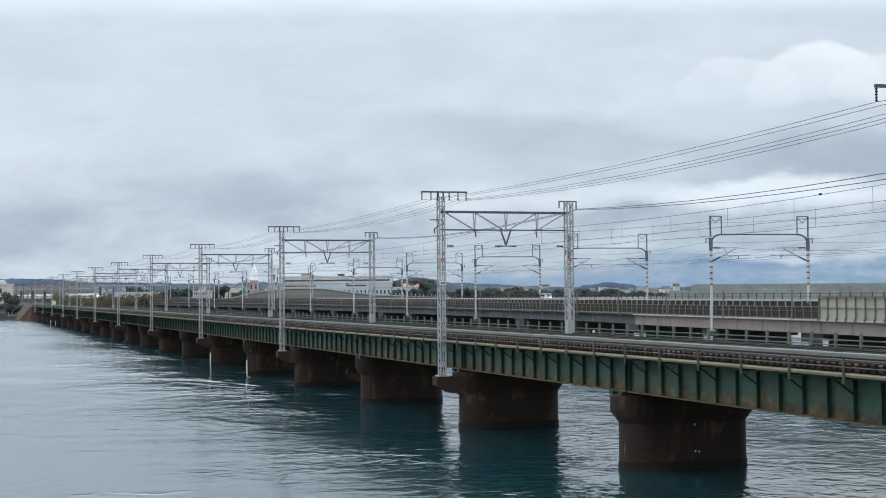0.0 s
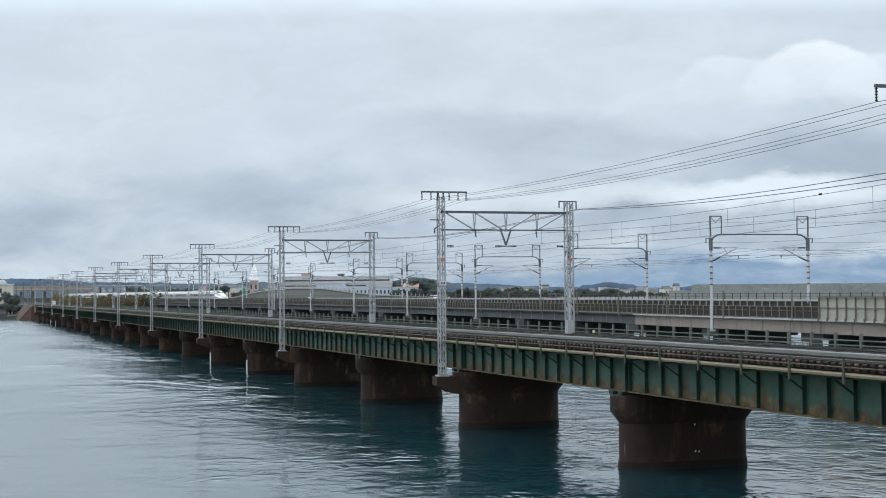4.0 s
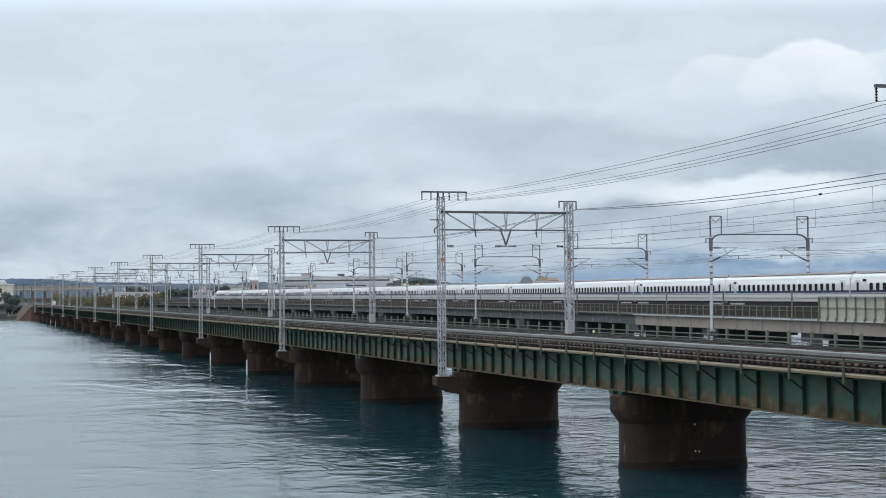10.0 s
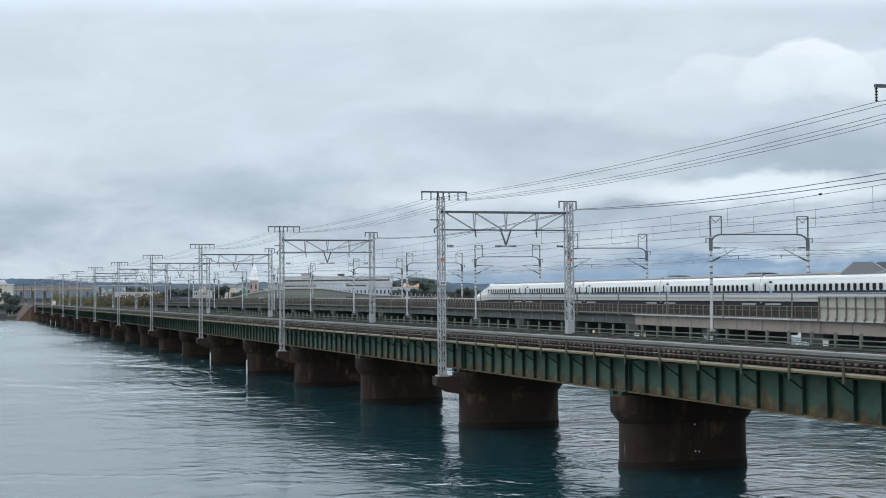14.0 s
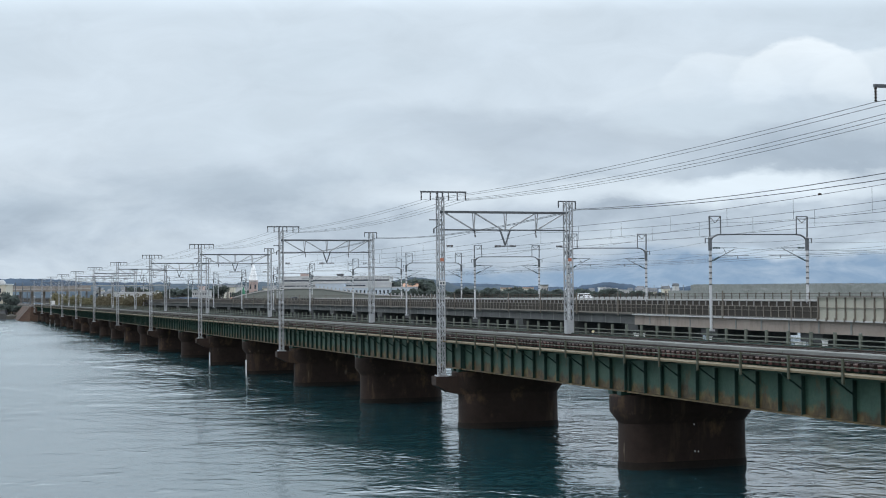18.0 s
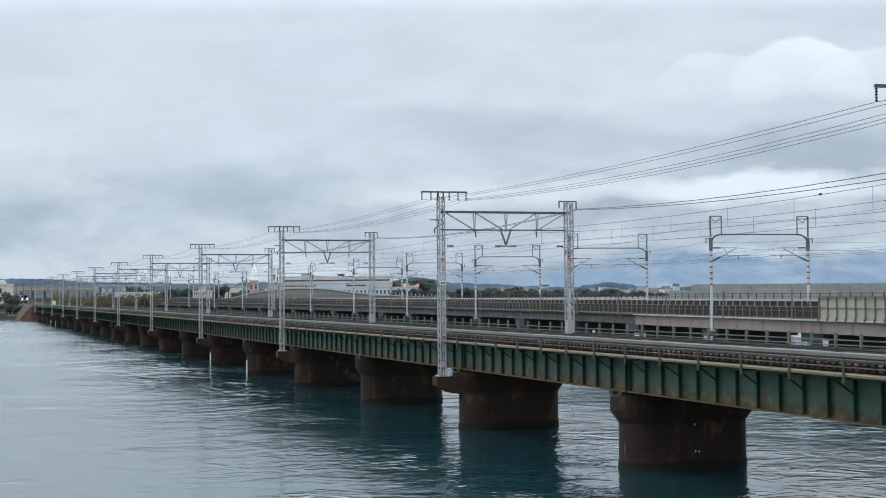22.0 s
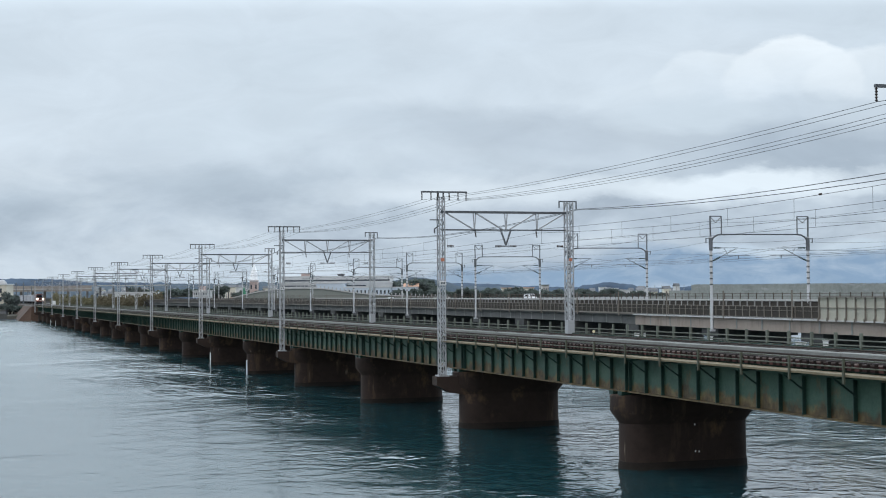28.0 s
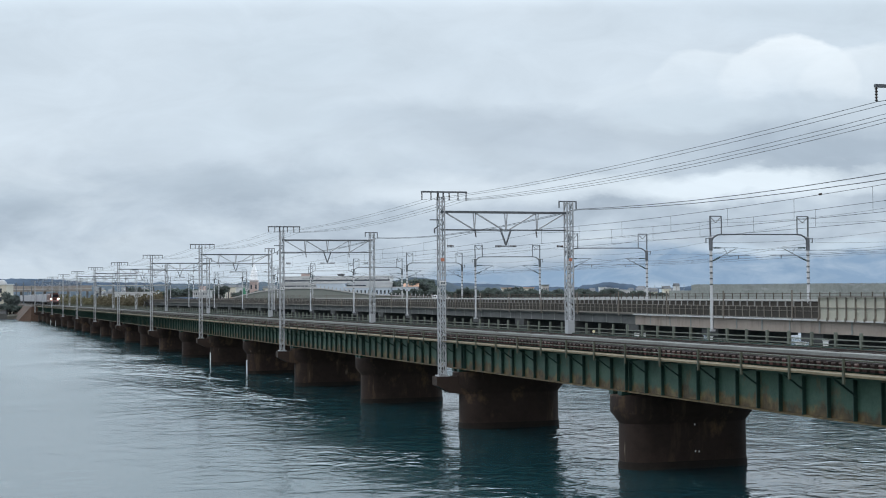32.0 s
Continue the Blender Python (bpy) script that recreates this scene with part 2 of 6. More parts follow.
def along(u, w, z):
    """A point beside the fast line in metres: u across, w along, z up."""
    u += bend(w)[0]
    c, s = math.cos(SA), math.sin(SA)
    return Vector((SX + u * c + w * s, SY - u * s + w * c, z + SG * w))


def track_pose(w, u=0.0, z=0.0):
    return Matrix.Translation(along(u, w, z)) @ Matrix.Rotation(-SA + math.atan(bend(w)[1]), 4, "Z") @ Matrix.Rotation(math.atan(SG), 4, "X")


def via(u, w, z):
    """A point of the viaduct's drawn section."""
    return along(K * u, w, LEVEL + K * z)


def via_pose(w, u=0.0, z=0.0):
    return track_pose(w, K * u, LEVEL + K * z) @ Matrix.Diagonal((K, 1.0, K, 1.0))


# ---------------------------------------------------------------- sky backdrop
def sky_backdrop():
    """A far curved sheet of overcast cloud that drifts."""
    k = Nodes("overcast_cloud")
    s = k.n("SeparateXYZ")
    k.put(s.inputs[0], k.coord(False))
    u = k.math("DIVIDE", s.outputs[0], s.outputs[1])
    v = k.math("DIVIDE", s.outputs[2], s.outputs[1])
    vec = k.n("CombineXYZ")
    k.put(vec.inputs[0], u), k.put(vec.inputs[1], v)
    warp = k.noise(vec.outputs[0], (10.0, 22.0, 1.0), 8, 0.6, col=True)
    ws = k.n("SeparateXYZ")
    k.put(ws.inputs[0], warp)
    uw = k.math("ADD", u, k.math("MULTIPLY", k.math("SUBTRACT", ws.outputs[0], 0.5), 0.085))
    vw = k.math("ADD", v, k.math("MULTIPLY", k.math("SUBTRACT", ws.outputs[1], 0.5), 0.05))

    def blob(cu, cv, ru, rv, sharp, uw, vw):
        a = k.math("DIVIDE", k.math("SUBTRACT", uw, cu), ru)
        b = k.math("DIVIDE", k.math("SUBTRACT", vw, cv), rv)
        r = k.math("SQRT", k.math("ADD", k.math("MULTIPLY", a, a), k.math("MULTIPLY", b, b)))
        return k.math("MULTIPLY", k.math("SUBTRACT", 1.0, r), sharp, clamp=True)

    uc = k.math("ADD", u, k.math("MULTIPLY", k.math("SUBTRACT", ws.outputs[0], 0.5), 0.03))
    vc = k.math("ADD", v, k.math("MULTIPLY", k.math("SUBTRACT", ws.outputs[1], 0.5), 0.026))
    belly = k.ramp(k.math("MULTIPLY", vw, 4.0), [(0.5, 0.0), (0.7, 1.0)])
    base = k.ramp(k.noise(vec.outputs[0], (3.0, 7.0, 1.0), 5, 0.5), [(0.3, (0.575, 0.655, 0.72)), (0.5, (0.625, 0.70, 0.765)), (0.7, (0.67, 0.74, 0.80))])
    low = k.ramp(k.noise(vec.outputs[0], (9.0, 22.0, 1.0), 7, 0.58, 0.4), [(0.36, (0.395, 0.46, 0.53)), (0.5, (0.495, 0.565, 0.635)), (0.64, (0.61, 0.68, 0.74))])
    lowband = k.ramp(vw, [(0.0, 1.0), (0.055, 1.0), (0.105, 0.0)])
    col = k.mix(lowband, base, low)
    for args, c, amount, crisp in (
        ((0.005, 0.115, 0.085, 0.022, 1.5), (0.45, 0.52, 0.59), 0.45, 0),
        ((0.095, 0.106, 0.11, 0.024, 1.6), (0.44, 0.505, 0.575), 0.6, 0),
        ((0.29, 0.096, 0.14, 0.036, 1.6), (0.385, 0.455, 0.53), 0.85, 0),
        ((-0.13, 0.068, 0.10, 0.022, 1.3), (0.44, 0.515, 0.585), 0.6, 0),
        ((-0.27, 0.055, 0.1, 0.022, 1.2), (0.44, 0.515, 0.585), 0.55, 0),
        ((0.30, 0.115, 0.075, 0.024, 1.5), (0.58, 0.655, 0.72), 0.8, 0),
        ((0.258, 0.14, 0.052, 0.036, 11.0), (0.83, 0.885, 0.92), 0.95, 2),
        ((0.205, 0.137, 0.042, 0.027, 9.0), (0.77, 0.835, 0.88), 0.9, 2),
        ((0.308, 0.134, 0.05, 0.032, 8.0), (0.80, 0.86, 0.90), 0.9, 2),
        ((0.155, 0.127, 0.05, 0.017, 4.0), (0.70, 0.77, 0.82), 0.8, 2),
        ((0.19, 0.118, 0.07, 0.014, 2.0), (0.62, 0.70, 0.765), 0.8, 1),
        ((0.03, 0.066, 0.13, 0.016, 1.4), (0.70, 0.77, 0.825), 0.85, 0),
        ((0.22, 0.068, 0.16, 0.014, 1.6), (0.78, 0.855, 0.905), 0.9, 0),
        ((0.28, 0.008, 0.26, 0.024, 2.4), (0.225, 0.335, 0.48), 0.9, 0),
        ((0.09, 0.004, 0.13, 0.012, 2.0), (0.26, 0.37, 0.51), 0.85, 0),
        ((0.22, 0.025, 0.05, 0.006, 1.8), (0.58, 0.67, 0.75), 0.7, 1),
        ((0.30, 0.028, 0.04, 0.005, 1.8), (0.60, 0.69, 0.76), 0.7, 1),
    ):
        m = blob(*args, uc, vc) if crisp else blob(*args, uw, vw)
        if crisp == 2:
            m = k.math("MULTIPLY", m, belly)
        col = k.mix(k.math("MULTIPLY", m, amount), col, (*c, 1))
    puff = k.ramp(k.noise(vec.outputs[0], (22.0, 60.0, 1.0), 7, 0.6, 0.5), [(0.46, 0.0), (0.66, 1.0)])
    col = k.mix(k.math("MULTIPLY", k.math("MULTIPLY", puff, k.ramp(v, [(0.0, 0.25), (0.012, 0.45), (0.045, 0.3), (0.08, 0.0)])), 0.8), col, (0.62, 0.70, 0.77, 1))
    grain = k.ramp(k.noise(vec.outputs[0], (14.0, 34.0, 1.0), 6, 0.6, 0.6), [(0.3, 0.945), (0.7, 1.045)])
    col = k.mix(1.0, col, grain, "MULTIPLY")
    col = k.mix(k.ramp(v, [(0.0, 0.0), (0.19, 0.0), (0.36, 1.0)]), col, (2.4, 2.68, 2.88, 1))
    em = k.n("Emission")
    k.put(em.inputs["Color"], col)
    em.inputs["Strength"].default_value = 1.0
    k.nt.links.new(em.outputs[0], k.out.inputs["Surface"])
    f = Form()
    R, NA, NE = 4300.0, 36, 16
    for j in range(NE + 1):
        el = radians(-2.5 + 60.0 * (j / NE))
        for i in range(NA + 1):
            az = radians(-72 + 144 * i / NA)
            f.v.append((R * math.sin(az) * math.cos(el), R * math.cos(az) * math.cos(el), R * math.sin(el)))
    for j in range(NE):
        for i in range(NA):
            a = j * (NA + 1) + i
            f.f.append((a, a + 1, a + NA + 2, a + NA + 1))
    ob = whole("sky_backdrop", f, k.mat, "overcast grey sky with drifting cumulus clouds", "sky", kind="structure", smooth=True)
    ob.matrix_basis = pose(EYE[0], EYE[1], EYE[2], 0, 0, -math.degrees(YAW))
    return ob


SKY = sky_backdrop()


# ---------------------------------------------------------------- water
def water_sheet():
    k = Nodes("tidal_channel_water")
    p, q = k.coord(False), k.coord(True)
    wide = k.math("MULTIPLY", k.noise(p, (0.11, 0.11, 0.2), 2, 0.5, 0.6), 0.075)
    long = k.math("MULTIPLY", k.noise(p, (0.36, 0.33, 0.2), 2, 0.5, 0.8), 0.06)
    sx = k.n("SeparateXYZ")
    k.put(sx.inputs[0], q)
    shore = k.math("MULTIPLY", k.math("SUBTRACT", k.noise(q, (0.05, 0.03, 0.1), 4, 0.6), 0.5), 0.7)
    wake = k.ramp(k.math("ADD", k.math("ADD", k.math("MULTIPLY", sx.outputs[0], 0.025), 0.68), shore), [(0.24, 0.0), (0.52, 1.0), (0.87, 1.0), (0.96, 0.7)])
    patch = k.ramp(k.noise(q, (0.06, 0.04, 0.1), 3, 0.6), [(0.45, 0.05), (0.6, 1.0)])
    sparse = k.ramp(k.noise(p, (0.13, 0.2, 0.1), 3, 0.6, 0.6), [(0.59, 0.0), (0.69, 1.0)])
    rough = k.math("ADD", k.math("MULTIPLY", sparse, 0.6), k.math("MULTIPLY", k.math("MULTIPLY", wake, patch), 0.5))
    close = k.ramp(k.math("DIVIDE", sx.outputs[1], 400.0), [(0.14, 1.0), (0.27, 0.0)])
    rough = k.math("ADD", rough, k.math("MULTIPLY", k.math("MULTIPLY", close, wake), k.math("ADD", k.math("MULTIPLY", patch, 0.5), 0.12)))
    ridge_n = k.math("ABSOLUTE", k.math("SUBTRACT", k.noise(p, (0.5, 0.42, 0.6), 3, 0.5, 1.0), 0.5))
    ripple = k.math("ADD", k.math("MULTIPLY", ridge_n, -0.23), k.math("MULTIPLY", k.noise(p, (1.3, 1.2, 0.6), 1, 0.5, 0.6), 0.072))
    h = k.math("ADD", k.math("ADD", wide, long), k.math("MULTIPLY", ripple, k.math("ADD", rough, 0.075)))
    far = k.ramp(k.math("DIVIDE", sx.outputs[1], 400.0), [(0.2, 0.0), (0.4, 1.0)])
    streak = k.ramp(k.noise(p, (0.05, 0.035, 0.1), 5, 0.65, 0.8), [(0.44, 0.0), (0.58, 1.0)])
    h = k.math("ADD", h, k.math("MULTIPLY", k.math("MULTIPLY", k.noise(p, (0.17, 0.14, 0.2), 3, 0.55, 1.2), 1.3), k.math("MULTIPLY", k.math("MULTIPLY", far, streak), k.math("ADD", k.math("MULTIPLY", wake, 0.5), 0.45))))
    still = k.ramp(k.math("DIVIDE", sx.outputs[1], 400.0), [(0.2, 1.0), (0.5, 0.6), (0.8, 0.45)])
    h = k.math("MULTIPLY", h, still)
    k.bump(h, 1.0, 1.0)
    k.bsdf.inputs["Base Color"].default_value = (0.009, 0.044, 0.053, 1)
    gloss = k.ramp(k.math("DIVIDE", sx.outputs[1], 400.0), [(0.1, 0.13), (0.3, 0.21), (0.9, 0.3)])
    k.put(k.bsdf.inputs["Roughness"], k.math("MULTIPLY", gloss, k.math("SUBTRACT", 1.0, k.math("MULTIPLY", wake, 0.5))))
    k.bsdf.inputs["IOR"].default_value = 1.33
    k.bsdf.inputs["Specular IOR Level"].default_value = 0.95
    f = Form()
    f.v += [(-1500, -900, 0), (1700, -900, 0), (1700, 1200, 0), (-1500, 1200, 0)]
    f.f.append((0, 1, 2, 3))
    return whole("water", f, k.mat, "dark teal tidal water with rippled currents", "water", kind="structure")


WATER = water_sheet()


# ---------------------------------------------------------------- near railway bridge
def pier_ring(x0, x1, hy, yc, z, n=8):
    """A long oval outline: round ends of radius hy."""
    hy = min(hy, (x1 - x0) / 2)
    pts = []
    for i in range(n + 1):
        a = math.pi / 2 + math.pi * i / n
        pts.append((x0 + hy + hy * math.cos(a), yc + hy * math.sin(a), z))
    for i in range(n + 1):
        a = -math.pi / 2 + math.pi * i / n
        pts.append((x1 - hy + hy * math.cos(a), yc + hy * math.sin(a), z))
    return pts


def build_pier(y, seat):
    t = thing("bridge_pier", "dark brown stained concrete pier in the water" + (" with a mast seat" if seat else ""), "pier", group="piers of the railway bridge")
    t.matrix_basis = Matrix.Translation((0, y, 0))
    part("shaft", Form().loft([pier_ring(1.0, 6.9, 1.0, 0, -3.0), pier_ring(1.03, 6.87, 1.0, 0, 1.95)]), M_PIER, t, smooth=True)
    part("footing_band", Form().loft([pier_ring(0.98, 6.92, 1.03, 0, -3.0), pier_ring(0.98, 6.92, 1.03, 0, 0.2), pier_ring(1.01, 6.89, 1.0, 0, 0.32)]), M_PIER_WET, t, "wet algae-dark tide band", smooth=True)
    part("cap", Form().loft([pier_ring(1.03, 6.87, 1.0, 0, 1.93), pier_ring(0.66, 7.25, 1.28, 0, 2.42), pier_ring(0.66, 7.25, 1.28, 0, 3.08), pier_ring(0.73, 7.18, 1.2, 0, 3.16)]), M_PIER, t, smooth=True)
    for bx in (1.0, 2.85, 4.9, 6.7):
        for by in (-0.42, 0.42):
            part("bearing", Form().box(bx - 0.22, bx + 0.22, by - 0.2, by + 0.2, 3.14, 3.3), M_RIB, t)
    if 50 < y < 60:
        for x, z in ((3.98, 1.85), (4.0, 0.72), (4.17, 0.7)):
            part("metal_tag", Form().box(x - 0.02, x + 0.02, -1.03, -0.99, z - 0.03, z + 0.03), M_WHITE, t, "small pale tag")
    if seat:
        f = Form()
        f.loft([[(1.3, -0.55, 1.85), (1.3, 0.55, 1.85), (1.3, 0.55, 2.9), (1.3, -0.55, 2.9)], [(0.35, -0.5, 2.0), (0.35, 0.5, 2.0), (0.35, 0.5, 2.9), (0.35, -0.5, 2.9)], [(-0.45, -0.42, 2.42), (-0.45, 0.42, 2.42), (-0.45, 0.42, 2.9), (-0.45, -0.42, 2.9)]])
        part("mast_seat", f, M_PIER, t)
    return t


M_PIER_WET = surf("wet_dark_algae", (0.024, 0.02, 0.017), 0.8, 0.0, 0.4, 0.8, 6.0, spec=0.1)


def build_span(y, near):
    """One plate girder span from pier to pier."""
    t = thing("bridge_span", "dark green riveted plate girder span with rust along its lower flange", "bridge span", Matrix.Translation((0, y, 0)), "girder spans of the railway bridge")
    L = SPAN - 0.26
    for gx in (1.0, 2.85, 4.9, 6.7):
        part("girder", MESH_GIRDER, M_GIRDER, t, at=(gx, 0.06, 0))
    n = 14
    ribs = [0.12 + (L - 0.12) * i / n for i in range(n + 1)]
    for r in ribs:
        part("stiffener", MESH_RIB, M_RIB, t, at=(0.98, r, 3.36))
    for r in ribs[1::2]:
        part("bracket", MESH_BRACKET, M_RIB, t, at=(0, r, 0))
    f = Form()
    for i in range(8):
        yy = 0.2 + (L - 0.3) * i / 7
        f.bar((1.0, yy, 4.5), (6.7, yy, 4.5), 0.12)
        f.bar((1.0, yy, 3.5), (6.7, yy, 3.5), 0.12)
    part("cross_bracing", f, M_RIB, t)
    f = Form().box(0.06, 0.1, 0.0, SPAN, 4.8, 4.87).box(0.1, 0.88, 0.0, SPAN, 4.81, 4.86)
    part("side_walkway", f, M_FASCIA, t, "weathered beige walkway boards")
    for i in range(7):
        o = 35.65 + 3.07 * (i + 1) - y if 30 < y < 45 else 1.4 + i * SPAN / 7
        if o < SPAN:
            part("railing_post", MESH_NPOST, M_RAILPAINT, t, at=(0.02, o, 0))
    for z in (5.1, 5.32):
        part("handrail", Form().tube([(0.05, 0, z), (0.05, SPAN, z)], 0.022, 5), M_RAILPAINT, t)
    return t


def i_section(h, w, tw, tf):
    """The outline of an I-shaped plate girder."""
    a, b = w / 2, tw / 2
    return [(-a, 0), (a, 0), (a, tf), (b, tf), (b, h - tf), (a, h - tf), (a, h), (-a, h), (-a, h - tf), (-b, h - tf), (-b, tf), (-a, tf)]


MESH_GIRDER = Form().loft([[(x, y, 3.3 + z) for x, z in i_section(1.42, 0.4, 0.04, 0.06)] for y in (0.0, SPAN - 0.26)]).mesh("girder", M_GIRDER)
MESH_RIB = Form().box(-0.14, 0.0, -0.02, 0.02, 0.0, 1.3).mesh("stiffener", M_RIB)
MESH_BRACKET = Form().bar((0.1, 0, 4.74), (0.97, 0, 4.12), 0.055).bar((0.1, 0, 4.72), (0.97, 0, 4.72), 0.05).mesh("bracket", M_RIB)
MESH_NPOST = Form().box(-0.03, 0.03, -0.045, 0.045, 4.58, 5.36).mesh("railing_post", M_RAILPAINT)
MESH_FPOST = Form().box(-0.05, 0.05, -0.06, 0.06, 0.0, 0.68).mesh("railing_post", M_RAILPOST)
# the second, small box is the strip that carries the painted edge highlight
MESH_SLEEPER = Form().box(-1.1, 1.1, -0.12, 0.12, 0.0, 0.25).box(-1.13, -1.08, -0.1, 0.1, 0.2, 0.245).mesh("sleeper", M_SLEEPER)
MESH_SLEEPER.materials.append(M_SLEEPER_END)
MESH_SLEEPER.materials.append(M_SLEEPER_TOP)
for face in MESH_SLEEPER.polygons:
    face.material_index = 2 if face.index >= 6 else 1 if abs(face.normal.x) > 0.5 else 0


def near_bridge():
    for i, y in enumerate(PIERS):
        build_pier(34.5 if i == 3 else y, i % 2 == 1)
    for y in PIERS[:-1]:
        build_span(y - 0.95, 15 < y < 180)
    # centre walkway between the tracks
    t = thing("centre_walkway", "pale grey plate walkway between the two tracks", "walkway", kind="structure")
    f = Form()
    n = int((Y_FAR - Y_NEAR) / 0.92)
    me = Form().box(3.2, 3.9, 0.0, 0.9, 5.18, 5.29).mesh("plate", M_WALK)
    rest = Form()
    for i in range(n):
        y = Y_NEAR + i * 0.92
        if 30 < y < 300:
            part("plate", me, M_WALK, t, at=(0, y, random.uniform(-0.012, 0.006)))
        else:
            rest.box(3.2, 3.9, y, y + 0.9, 5.18, 5.29)
    tagged(part("plates", rest, M_WALK, t), kind="stuff")
    part("bearer", Form().box(3.23, 3.35, Y_NEAR, Y_FAR, 4.75, 5.16).box(3.75, 3.87, Y_NEAR, Y_FAR, 4.75, 5.16), M_RIB, t)
    # tracks
    for c in TRACKS:
        t = thing("railway_track", "rusty rails on red-brown wooden bridge sleepers", "track", kind="structure")
        for s in (-1, 1):
            x = c + s * 0.566
            f = Form().box(x - 0.033, x + 0.033, Y_NEAR, Y_FAR + 400, 5.18, 5.22).box(x - 0.008, x + 0.008, Y_NEAR, Y_FAR + 400, 5.13, 5.18).box(x - 0.06, x + 0.06, Y_NEAR, Y_FAR + 400, 5.11, 5.13)
            part("rail", f, M_RAIL, t)
            g = c + s * 0.9
            part("guard_timber", Form().box(g - 0.07, g + 0.07, Y_NEAR, Y_FAR, 5.15, 5.2), M_SLEEPER, t)
        rest, y = Form(), Y_NEAR
        while y < Y_FAR:
            if 33 < y < (155 if c < 3 else 110):
                part("sleeper", MESH_SLEEPER, M_SLEEPER, t, at=(c, y, 4.92))
            else:
                rest.box(c - 1.1, c + 1.1, y - 0.1, y + 0.1, 4.92, 5.17)
            y += 0.42
        tagged(part("sleepers", rest, M_SLEEPER, t), kind="stuff")
    # far side railing
    t = thing("bridge_railing", "olive green steel railing along the far edge of the bridge", "railing", kind="structure")
    part("edge_walkway", Form().box(7.0, 8.6, Y_NEAR, Y_FAR, 4.98, 5.06), M_RIB, t)
    part("cable_trough", Form().box(7.75, 8.05, Y_NEAR, Y_FAR, 5.06, 5.14), M_RAIL, t, "dark cable trough")
    strap = Form().box(7.72, 8.08, -0.03, 0.03, 5.06, 5.2).mesh("trough_strap", M_RAILPAINT)
    y = 36.0
    while y < 160:
        part("trough_strap", strap, M_RAILPAINT, t, at=(0, y, 0))
        y += 0.93
    part("trough_rim", Form().box(7.76, 7.8, Y_NEAR, Y_FAR, 5.14, 5.18).box(8.0, 8.04, Y_NEAR, Y_FAR, 5.14, 5.18), M_RIB, t)
    rest, y = Form(), 71.42 - 1.775 * 54
    while y < Y_FAR:
        if 30 < y < 330:
            part("railing_post", MESH_FPOST, M_RAILPAINT, t, at=(8.5, y, 5.06))
        else:
            rest.box(8.45, 8.55, y - 0.05, y + 0.05, 5.06, 5.74)
        y += 1.775
    tagged(part("railing_posts", rest, M_RAILPAINT, t), kind="stuff")
    for z in (5.24, 5.44):
        part("rail_bar", Form().box(8.46, 8.54, Y_NEAR, Y_FAR, z - 0.022, z + 0.022), M_RAILPOST, t)


near_bridge()


# ---------------------------------------------------------------- near line portals
def lattice(f, x, y, z0, z1, w, d, step):
    """A lattice mast: four angles and crossed lacing on each face."""
    for i in (-1, 1):
        for j in (-1, 1):
            f.bar((x + i * w / 2, y + j * d / 2, z0), (x + i * w / 2, y + j * d / 2, z1), 0.06)
    n = int(round((z1 - z0) / step))
    for k in range(n):
        a, b = z0 + (z1 - z0) * k / n, z0 + (z1 - z0) * (k + 1) / n
        s = 1 if k % 2 else -1
        for j in (-1, 1):
            f.bar((x - s * w / 2, y + j * d / 2, a), (x + s * w / 2, y + j * d / 2, b), 0.05, 0.03)
            f.bar((x + j * w / 2, y - s * d / 2, a), (x + j * w / 2, y + s * d / 2, b), 0.05, 0.03)


def insulator(f, p, q, r=0.06):
    p, q = Vector(p), Vector(q)
    n = 5
    pts, rr = [], []
    for i in range(n):
        for a, k in ((0.1, 0.4), (0.5, 1.0), (0.9, 0.4)):
            pts.append(p.lerp(q, (i + a) / n))
            rr.append(r * k)
    f.tube(pts, rr, 6)


XR = 7.73
Z_TOP, Z_BOT = 12.05, 11.05


